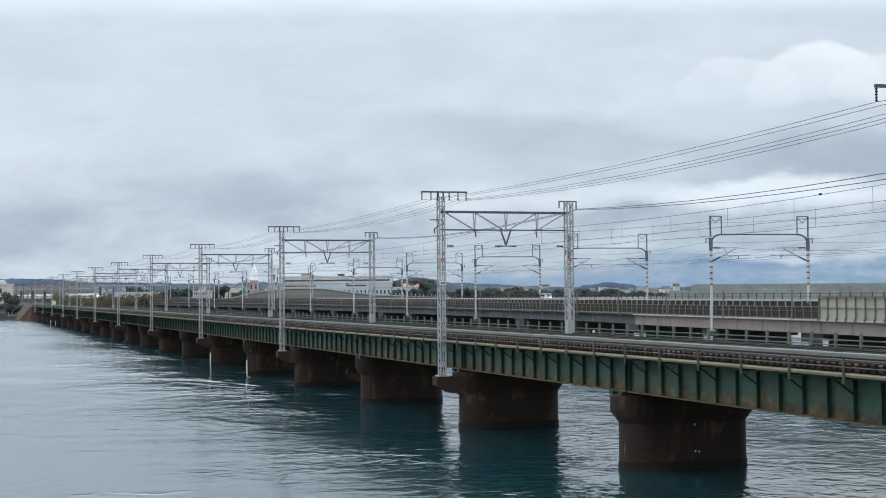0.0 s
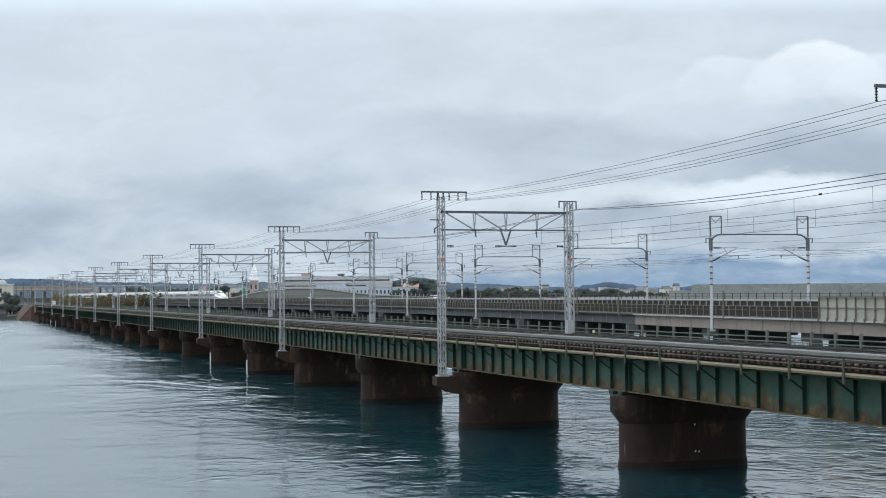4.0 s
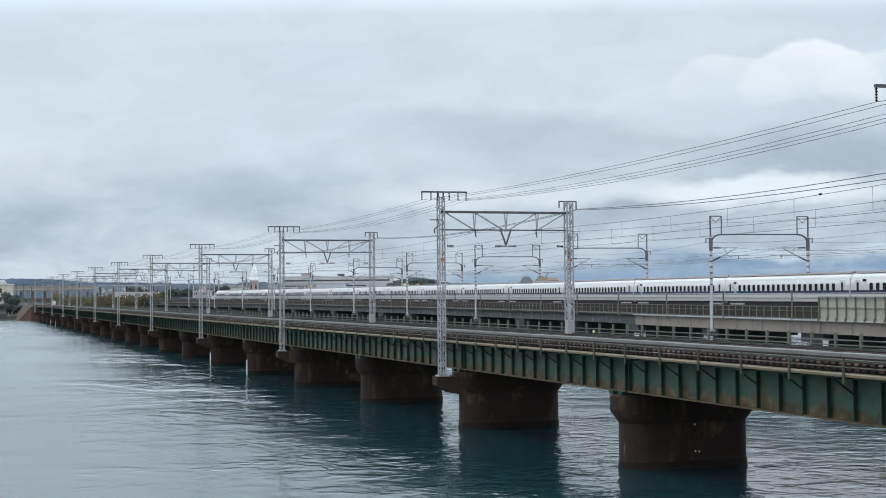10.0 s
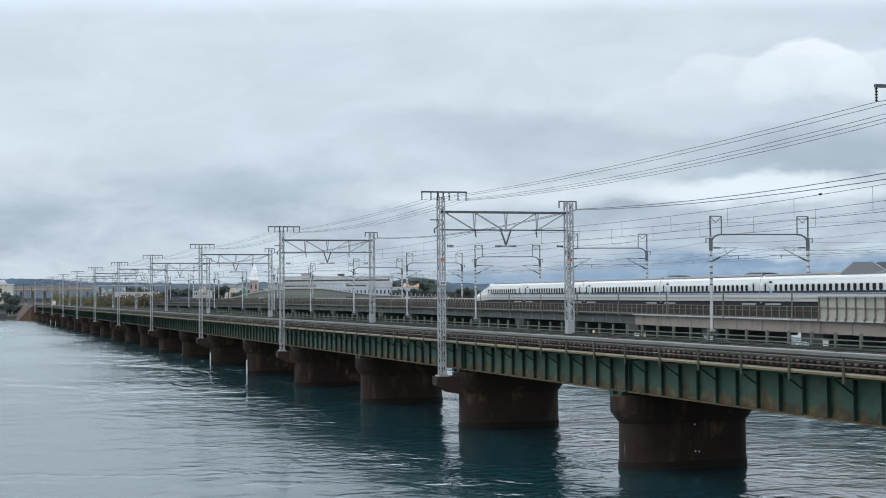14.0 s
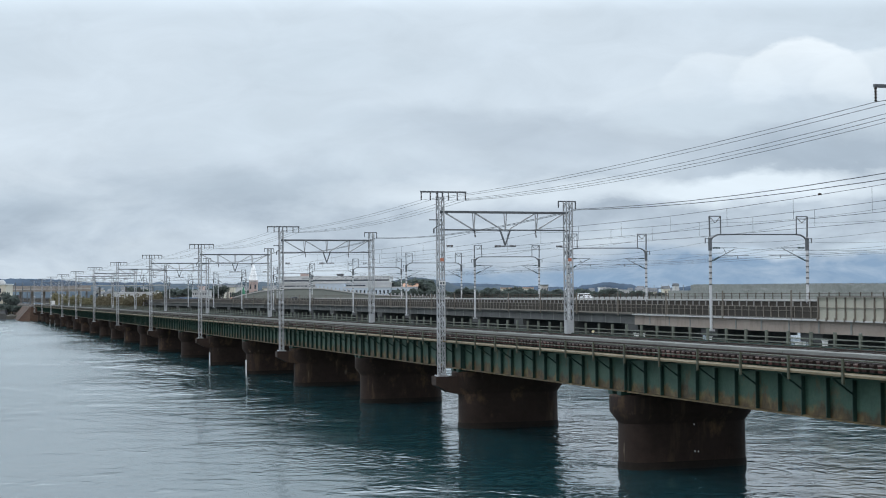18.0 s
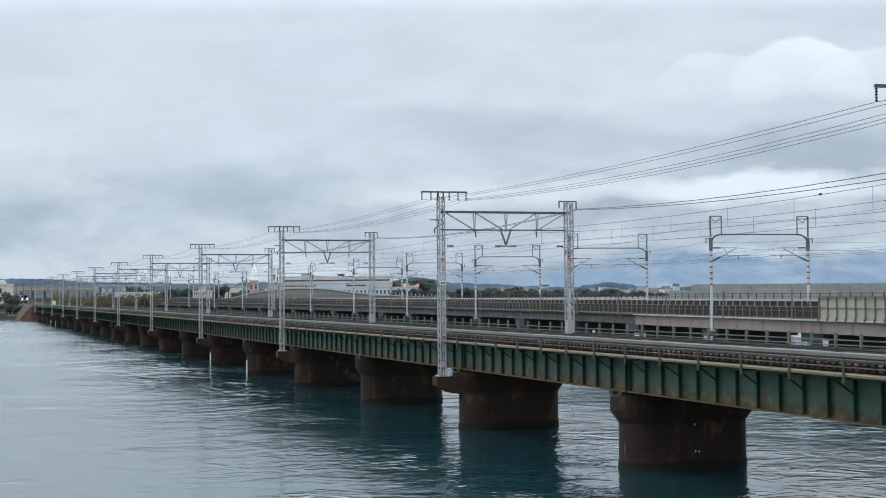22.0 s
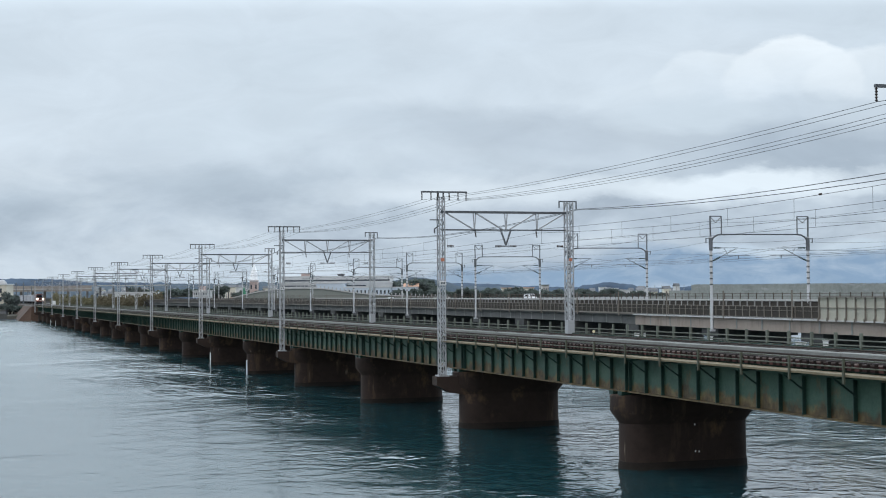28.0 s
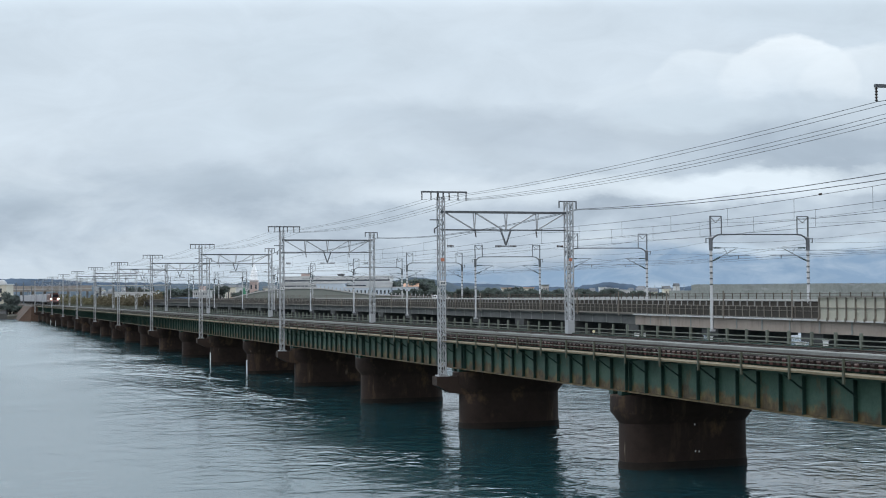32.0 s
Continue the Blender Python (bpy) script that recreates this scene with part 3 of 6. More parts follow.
def build_portal(up=0.0):
    t = thing("catenary_portal", "galvanised lattice catenary portal spanning both tracks", "catenary portal", group="portals of the railway bridge")
    f = Form()
    lattice(f, 0, 0, 2.92, 12.9 + up, 0.3, 0.42, 0.42)
    m = part("mast", f, M_STEEL, t, "tall lattice mast footed on the pier")
    part("base_plate", Form().box(-0.3, 0.3, -0.34, 0.34, 2.9, 2.98), M_STEEL, m)
    part("number_plate", Form().box(-0.19, 0.19, -0.26, -0.23, 7.95, 8.2), M_WHITE, m, "small white plate")
    part("plate_bar", Form().box(-0.12, -0.02, -0.268, -0.262, 8.01, 8.14).box(0.03, 0.13, -0.268, -0.262, 8.01, 8.14), M_STEEL_DARK, m, "dark bars on the plate")
    f = Form()
    lattice(f, XR, 0, 5.9, 12.7, 0.36, 0.42, 0.46)
    f.box(XR - 0.2, XR + 0.2, -0.23, 0.23, 5.06, 5.9)
    part("mast", f, M_STEEL, t, "lattice mast with a boxed foot")
    f = Form().bar((0, 0, Z_TOP), (XR, 0, Z_TOP), 0.13)
    part("top_chord", f, M_STEEL_DARK, t)
    part("bottom_chord", Form().bar((0, 0, Z_BOT), (XR, 0, Z_BOT), 0.08), M_STEEL_DARK, t)
    q = [XR * a for a in (0.0, 0.255, 0.5, 0.745, 1.0)]
    web = [((q[0] + 0.2, Z_TOP), (q[1], Z_BOT)), ((q[1], Z_TOP), (q[2] - 0.15, Z_BOT)), ((q[3], Z_TOP), (q[2] + 0.15, Z_BOT)), ((q[4] - 0.2, Z_TOP), (q[3], Z_BOT))]
    for (a, za), (b, zb) in web:
        part("diagonal", Form().bar((a, 0, za), (b, 0, zb), 0.07), M_STEEL, t)
    for x in (q[1], q[2], q[3]):
        part("upright", Form().bar((x - 0.06, 0, Z_TOP), (x, 0, Z_BOT), 0.05).bar((x + 0.1, 0, Z_TOP), (x + 0.02, 0, Z_BOT), 0.05), M_STEEL, t)
    f = Form().bar((q[2] - 0.3, 0, Z_BOT), (q[2], 0, 10.2), 0.08).bar((q[2] + 0.3, 0, Z_BOT), (q[2], 0, 10.2), 0.08)
    part("drop_bracket", f, M_STEEL_DARK, t)
    part("drop_arm", Form().bar((q[2] - 0.5, 0, 10.15), (q[2] + 0.5, 0, 10.15), 0.06), M_STEEL_DARK, t)
    for x in (q[2] - 0.45, q[2] + 0.45, q[0] + 0.55, q[4] - 0.55):
        f = Form()
        insulator(f, (x - 0.2, 0, 10.15), (x + 0.2, 0, 10.15), 0.07)
        part("insulator", f, M_PORCELAIN, t)
    for x in (q[1] + 0.05, q[3] - 0.05):
        f = Form()
        insulator(f, (x, 0, Z_BOT), (x + 0.05, 0, Z_BOT - 0.42), 0.055)
        part("insulator", f, M_PORCELAIN, t)
    dx, za = 0.0, 13.16 + up
    f = Form().bar((-1.15 + dx, 0, za), (1.55 + dx, 0, za), 0.09)
    f.bar((-0.14, 0, za - 0.36), (-0.14, 0, za), 0.06).bar((0.14, 0, za - 0.36), (0.14, 0, za), 0.06)
    c = part("crossarm", f, M_STEEL_DARK, t)
    for x in (-1.1, -0.57, -0.18, 0.16, 0.5, 1.02, 1.5):
        f = Form()
        insulator(f, (x + dx, 0, za - 0.04), (x + dx, 0, za - 0.46), 0.055)
        part("insulator", f, M_PORCELAIN, c)
    f = Form().bar((XR - 0.6, 0, 12.72), (XR + 0.5, 0, 12.72), 0.07).bar((XR - 0.58, 0, 12.72), (XR - 0.58, 0, 12.35), 0.06).bar((XR + 0.48, 0, 12.72), (XR + 0.48, 0, 12.3), 0.06)
    part("crossarm", f, M_STEEL_DARK, t)
    part("side_arm", Form().bar((-0.65, 0, 11.6), (0.1, 0, 11.6), 0.06).bar((-0.38, 0, 11.1), (0.0, 0, 11.35), 0.06).bar((-0.38, 0, 11.1), (-0.38, 0, 10.85), 0.07), M_STEEL_DARK, t)
    return t


PORTAL = build_portal()
PORTAL.matrix_basis = Matrix.Translation((0, Y0, 0))
build_portal(0.07).matrix_basis = Matrix.Translation((0, 35.2, 0))
for n in range(-2, 11):
    if n not in (0, -1):
        copy_thing(PORTAL, Matrix.Translation((0, Y0 + n * BAY, 0)))


for x in (0.0, XR):
    part("warning_mark", Form().box(x - 0.1, x + 0.1, -0.25, -0.23, 9.28, 9.46), M_ORANGE, PORTAL, "small orange warning mark")


def sag(name, label, pts, drop, r, material=None, steps=9, group="overhead wires"):
    """A wire that hangs from point to point with a sag in each bay."""
    path = []
    for a, b in zip(pts, pts[1:]):
        a, b = Vector(a), Vector(b)
        for i in range(steps):
            s = i / steps
            p = a.lerp(b, s)
            p.z -= drop * 4 * s * (1 - s)
            path.append(p)
    path.append(Vector(pts[-1]))
    return whole(name, Form().tube(path, r, 4), material or M_WIRE, label, "wire", group)


NP = [Y0 + n * BAY - (0.7 if n == -1 else 0) for n in range(-2, 11)]
for x, drop in ((-1.1, 0.3), (-0.57, 0.3), (0.5, 0.42), (1.02, 0.44), (1.5, 0.46)):
    sag("feeder_wire", "thin dark feeder wire hung between crossarms", [(x, y, 12.7 + (0.07 if i == 1 else 0)) for i, y in enumerate(NP)], drop, 0.009)
for dx, low, drop in ((0.0, 0.0, 0.48), (0.1, 0.24, 0.5)):
    sag("feeder_cable", "thick dark feeder cable along the mast tops", [(XR + 0.48 + dx, y, 12.28 - 0.15 * low + (0.12 - low if i == 1 else 0)) for i, y in enumerate(NP)], drop, 0.017)
for c in TRACKS:
    sag("messenger_wire", "dark messenger wire over the track", [(c, y, 10.9) for y in NP], 0.35, 0.009)
    sag("contact_wire", "dark contact wire over the track", [(c + (0.2 if i % 2 else -0.2), y, 9.95) for i, y in enumerate(NP)], 0.04, 0.008)
    f = Form()
    for a in NP[:-1]:
        for i in range(1, 9):
            s = i / 9
            f.bar((c, a + BAY * s, 9.95), (c, a + BAY * s, 10.9 - 0.35 * 4 * s * (1 - s)), 0.008)
    whole("dropper_wires", f, M_WIRE, "short dropper wires between messenger and contact wire", "wire", kind="stuff")


f = Form()
insulator(f, (1.95, 42.7, 10.715), (1.95, 42.86, 10.71), 0.04)
whole("wire_insulator", f, M_PORCELAIN, "small dark insulator in the messenger wire", "insulator")


# ---------------------------------------------------------------- fast line viaduct
W_NEAR, W_FAR = -150.0, 1050.0
W_BEHIND = -1950.0


# viaduct concrete with the gloom below the deck painted into the base colour
M_PIERGREY = surf("shade_darkened_concrete", (0.08, 0.08, 0.078), 0.9, 0.0, 0.4, 0.3, 3.0)


def strip(rect, w0, w1, step=20.0):
    """A rectangular section (u0, u1, z0, z1) swept along the viaduct."""
    u0, u1, z0, z1 = rect
    n = max(1, int(math.ceil((w1 - w0) / step)))
    rings = []
    for i in range(n + 1):
        w = w0 + (w1 - w0) * i / n
        rings.append([via(u0, w, z0), via(u1, w, z0), via(u1, w, z1), via(u0, w, z1)])
    return Form().loft(rings)


M_PARAPET = surf("weathered_pale_parapet", (0.27, 0.265, 0.25), 0.85, 0.0, 0.25, 0.4, 5.0, (0.18, 0.16, 0.14), 0.2)


def viaduct():
    t = thing("rail_viaduct", "long grey concrete viaduct of the fast line", "viaduct", kind="structure")
    part("deck", strip((0.5, 10.9, 4.7, 4.9), W_BEHIND, W_FAR), M_CONC, t)
    part("trackbed", strip((1.4, 10.3, 4.9, 5.04), W_BEHIND, W_FAR), M_BALLAST, t)
    for c in (3.35, 8.2):
        for s in (-1, 1):
            x = c + s * 0.85
            part("rail", strip((x - 0.04, x + 0.04, 5.04, 5.23), W_BEHIND, W_FAR), M_RAIL, t)
    part("girder", strip((1.1, 4.4, 3.6, 4.7), 20.8, W_FAR), M_CONC, t)
    part("girder", strip((6.6, 10.2, 3.6, 4.7), W_BEHIND, W_FAR), M_CONC, t)
    part("girder", strip((0.55, 4.4, 3.55, 4.7), W_NEAR, 20.8), M_CONC_PINK, t, "pinkish beige girder face")
    part("edge_beam", strip((0.2, 0.5, 4.72, 4.86), W_NEAR, 20.8), M_EDGE, t)
    part("edge_beam", strip((0.3, 0.5, 4.86, 5.05), 20.8, W_FAR), M_FENCE_RIB, t)
    w, i = W_NEAR, 0
    rib = Form().box(-0.05, 0.0, -0.1, 0.1, 0.0, 1.1).mesh("girder_rib", M_PARAPET)
    ribp = Form().box(-0.05, 0.0, -0.12, 0.12, 0.0, 1.1).mesh("girder_rib", M_PARAPET)
    while w < 330:
        near = w < 20.8
        part("girder_rib", ribp if near else rib, M_CONC, t, at=via_pose(w, 0.55 if near else 1.1, 3.6))
        w += 5.2 if near else 4.6
    # dark slatted parapet with posts
    fence = thing("parapet_fence", "brown-grey slatted parapet fence along the viaduct", "fence", kind="structure")
    panel = Form().box(-0.02, 0.02, 0.05, 1.39, 0.05, 1.03).mesh("fence_panel", M_FENCE)
    fpost = Form().box(-0.07, 0.03, -0.055, 0.055, 0.0, 1.1).mesh("fence_post", M_FENCE_RIB)
    w = -20.5
    while w < 300:
        m = via_pose(w, 0.36, 4.94)
        part("fence_panel", panel, M_FENCE, fence, at=m)
        part("fence_post", fpost, M_FENCE_RIB, fence, at=m)
        w += 1.44
    part("fence_panel", strip((0.34, 0.38, 4.95, 5.95), 300, W_FAR), M_FENCE, fence)
    part("top_rail", strip((0.3, 0.42, 6.0, 6.06), -20.5, W_FAR), M_FENCE_RIB, fence)
    part("mid_rail", strip((0.28, 0.34, 5.6, 5.64), -20.5, 300), M_FENCE_RIB, fence)
    # tall side poles on the parapet
    pole = Form().box(-0.06, 0.06, -0.06, 0.06, 0.0, 3.0).mesh("cable_pole", M_FENCE_RIB)
    w = -15.8
    while w < 300:
        part("cable_pole", pole, M_STEEL_DARK, fence, at=via_pose(w, 0.22, 4.6))
        w += 13.6
    # far side railing, pale
    rail = thing("far_parapet", "pale slotted parapet on the far side of the viaduct", "fence", kind="structure")
    part("parapet", strip((10.9, 11.0, 5.2, 6.15), W_NEAR, W_FAR), M_FENCE, rail)
    part("backing", strip((11.3, 11.34, 5.6, 6.35), W_NEAR, W_FAR), M_FENCE, rail)
    part("top_rail", strip((10.92, 10.97, 7.2, 7.26), W_NEAR, W_FAR), M_SCREEN_POST, rail)
    part("mid_rail", strip((10.92, 10.97, 6.9, 6.96), W_NEAR, W_FAR), M_SCREEN_POST, rail)
    part("beam", strip((10.86, 11.04, 6.42, 6.58), W_NEAR, 240), M_EDGE, rail)
    part("beam", strip((10.86, 11.04, 6.42, 6.58), 240, W_FAR), M_FENCE, rail)
    ppost = Form().box(-0.05, 0.05, -0.09, 0.09, 0.0, 1.24).mesh("parapet_post", M_PARAPET)
    bpost = Form().box(-0.04, 0.04, -0.05, 0.05, 0.0, 0.78).mesh("railing_post", M_SCREEN_POST)
    w = -22.0
    while w < 160:
        part("railing_post", bpost, M_SCREEN_POST, rail, at=via_pose(w, 10.94, 6.56))
        w += 1.9
    w = -20.0
    while w < 400:
        part("parapet_post", ppost, M_FENCE_RIB, rail, at=via_pose(w, 10.86, 5.2))
        w += 1.7
    # ivory noise screen near the end
    scr = thing("noise_screen", "ivory steel noise screen with upright ribs", "noise barrier", kind="structure")
    pan = Form().box(-0.03, 0.03, 0.03, 1.42, 0.0, 2.08).mesh("screen_panel", M_SCREEN)
    spost = Form().box(-0.16, -0.04, -0.05, 0.05, -0.06, 2.14).box(-0.26, -0.16, -0.05, 0.05, -0.06, 0.25).mesh("screen_post", M_FENCE_RIB)
    part("top_rail", strip((0.12, 0.26, 6.9, 6.98), W_NEAR, -20.4), M_FENCE_RIB, scr)
    part("mid_rail", strip((0.2, 0.28, 5.95, 5.99), W_NEAR, -20.4), M_FENCE_RIB, scr)
    w = -21.85
    while w > W_NEAR:
        part("screen_panel", pan, M_SCREEN, scr, at=via_pose(w, 0.34, 4.8))
        part("screen_post", spost, M_SCREEN_POST, scr, at=via_pose(w + 1.45, 0.34, 4.8))
        w -= 1.45
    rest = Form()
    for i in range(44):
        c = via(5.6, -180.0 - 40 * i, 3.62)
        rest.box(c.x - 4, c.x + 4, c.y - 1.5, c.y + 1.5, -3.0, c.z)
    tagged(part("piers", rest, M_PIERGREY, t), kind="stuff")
    # piers, their grey darkened to paint in the shade under the deck
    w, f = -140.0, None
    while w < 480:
        p = thing("viaduct_pier", "grey concrete viaduct pier with the deck's shade put into its colour", "pier", via_pose(w), "viaduct piers")
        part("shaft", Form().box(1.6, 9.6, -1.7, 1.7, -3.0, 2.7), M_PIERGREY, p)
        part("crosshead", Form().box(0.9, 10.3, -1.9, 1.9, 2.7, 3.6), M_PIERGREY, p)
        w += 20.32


viaduct()


M_TEAL = surf("dark_teal_insulator", (0.018, 0.05, 0.05), 0.4, 0.0, 0.2)


def build_fast_portal():
    t = thing("viaduct_portal", "slender banded catenary portal of the viaduct with raised end frames", "catenary portal", group="portals of the viaduct")
    W = 11.42
    for x, s in ((0.0, 1), (W, -1)):
        base = 3.35 if s > 0 else 5.2
        m = part("mast", Form().tube([(x, 0, base), (x, 0, 13.4)], 0.16, 8), M_STEEL_PALE, t, smooth=True)
        part("foot", Form().box(x - 0.28, x + 0.28, -0.28, 0.28, base - 0.1, base + 0.12), M_STEEL, m)
        z = 8.2
        while z < 12.0:
            part("band", Form().tube([(x, 0, z), (x, 0, z + 0.16)], 0.175, 8), M_STEEL_DARK, m)
            z += 0.62
        f = Form()
        f.bar((x, 0, 12.2), (x - 0.06 * s, 0, 15.6), 0.13).bar((x + 1.25 * s, 0, 13.65), (x + 1.25 * s, 0, 15.6), 0.09)
        f.bar((x - 0.06 * s, 0, 15.6), (x + 1.25 * s, 0, 15.6), 0.1)
        part("end_frame", f, M_STEEL_DARK, t)
        f = Form()
        insulator(f, (x, 0, 15.5), (x + 0.6 * s, 0, 14.9), 0.06)
        insulator(f, (x + 1.2 * s, 0, 15.5), (x + 0.6 * s, 0, 14.9), 0.06)
        part("v_insulator", f, M_PORCELAIN, t)
        f = Form().tube([(x, 0, 12.9), (x + 0.35 * s, 0, 13.35), (x + 0.8 * s, 0, 13.6), (x + 1.3 * s, 0, 13.65)], 0.09, 6)
        part("knee", f, M_STEEL_DARK, t, smooth=True)
        part("collar", Form().tube([(x, 0, 11.9), (x, 0, 13.3)], 0.21, 8), M_STEEL_DARK, m, "dark grey collar")
        part("lug", Form().bar((x, 0, 13.2), (x - 0.55 * s, 0, 13.2), 0.06).bar((x - 0.55 * s, 0, 13.25), (x - 0.55 * s, 0, 12.7), 0.08), M_STEEL_DARK, t)
        # bracket arm that carries the wires
        f = Form().bar((x, 0, 12.2), (x + 3.1 * s, 0, 12.2), 0.06).bar((x, 0, 10.7), (x + 2.9 * s, 0, 12.1), 0.06)
        f.bar((x + 1.5 * s, 0, 12.2), (x + 2.0 * s, 0, 11.4), 0.035).bar((x + 1.4 * s, 0, 11.38), (x + 4.5 * s, 0, 11.38), 0.04)
        f.bar((x + 3.2 * s, 0, 11.38), (x + 3.2 * s, 0, 11.05), 0.07)
        part("bracket_arm", f, M_STEEL_DARK, t)
        f = Form()
        insulator(f, (x + 0.3 * s, 0, 12.2), (x + 1.15 * s, 0, 12.2), 0.12)
        insulator(f, (x + 0.2 * s, 0, 10.8), (x + 1.1 * s, 0, 11.23), 0.13)
        part("insulator", f, M_TEAL, t, "dark teal insulators")
    part("beam", Form().tube([(1.3, 0, 13.65), (W - 1.3, 0, 13.65)], 0.075, 6), M_STEEL_DARK, t)
    return t


FPORTAL = build_fast_portal()
FPORTAL.matrix_basis = via_pose(0)
for n in range(-3, 13):
    if n:
        copy_thing(FPORTAL, track_pose(n * SPORT, 0, LEVEL))
FW = [n * SPORT for n in range(-3, 13)]
for u in (0.6, 10.8):
    sag("feeder_wire", "thin dark feeder wire of the viaduct", [via(u, w, 14.9) for w in FW], 0.5, 0.011)
for u in (-0.55, 11.97):
    sag("earth_wire", "thin dark wire beside the viaduct masts", [via(u, w, 12.8) for w in FW], 0.5, 0.011)
for u in (3.4, 8.0):
    sag("messenger_wire", "dark messenger wire of the viaduct", [via(u, w, 12.15) for w in FW], 0.7, 0.011)
    sag("auxiliary_wire", "dark auxiliary catenary wire of the viaduct", [via(u, w, 11.4) for w in FW], 0.25, 0.01)
    sag("contact_wire", "dark contact wire of the viaduct", [via(u, w, 11.05) for w in FW], 0.05, 0.01)


# ---------------------------------------------------------------- high-speed train
CAR = 25.0
M_GANGWAY = surf("grey_bellows", (0.38, 0.38, 0.39), 0.7, 0.0, 0.15, 0.4, 5.0, world_space=False, bump=0.0)
RAIL_Z, TRACK_U = 5.48, 7.26


def ring(y, hw, z0, zs, cw, z1, n=16):
    """Car outline: flat sides up to the shoulder zs, then a canopy of half width cw up to z1."""
    pts = [(-hw * 0.95, y, z0), (-hw, y, z0 + 0.3 * (zs - z0)), (-hw, y, zs - 0.2 * (zs - z0)), (-hw + 0.35 * (hw - cw), y, zs)]
    pts += [canopy(y, zs, cw, z1, math.pi - math.pi * i / n) for i in range(n + 1)]
    return pts + [(hw - 0.35 * (hw - cw), y, zs), (hw, y, zs - 0.2 * (zs - z0)), (hw, y, z0 + 0.3 * (zs - z0)), (hw * 0.95, y, z0)]


def canopy(y, zs, cw, z1, a, proud=0.0):
    """A point of the canopy at angle a round its axis."""
    c, e = math.cos(a), abs(math.sin(a))
    return ((cw * abs(c) ** 0.7 + proud * abs(c)) * (1 if c > 0 else -1), y, zs + (z1 - zs) * (0.08 + 0.92 * e ** 0.75) + proud * e)


# nose: distance from the tip, half width, underside, shoulder, canopy half width, top
NOSE = [(0.0, 0.22, 0.98, 1.14, 0.14, 1.34), (0.15, 0.56, 0.9, 1.22, 0.38, 1.52), (0.6, 0.95, 0.86, 1.32, 0.58, 1.74), (1.4, 1.2, 0.84, 1.42, 0.72, 1.94),
        (2.4, 1.37, 0.83, 1.52, 0.82, 2.13), (3.5, 1.5, 0.83, 1.62, 0.9, 2.34), (4.6, 1.58, 0.83, 1.72, 0.96, 2.56), (5.4, 1.62, 0.84, 1.78, 1.0, 2.78),
        (6.2, 1.64, 0.85, 1.84, 1.03, 3.05), (7.0, 1.66, 0.86, 1.92, 1.06, 3.3), (7.9, 1.67, 0.88, 2.02, 1.1, 3.5), (8.9, 1.68, 0.92, 2.18, 1.18, 3.62),
        (10.0, 1.68, 0.97, 2.4, 1.3, 3.64), (11.2, 1.68, 1.02, 2.66, 1.46, 3.62), (12.4, 1.68, 1.05, 2.82, 1.6, 3.6)]


def nose_at(d):
    """The nose's section at a distance from its tip."""
    j = max(i for i in range(len(NOSE) - 1) if NOSE[i][0] <= d)
    f = (d - NOSE[j][0]) / (NOSE[j + 1][0] - NOSE[j][0])
    return [a + (b - a) * f for a, b in zip(NOSE[j], NOSE[j + 1])]


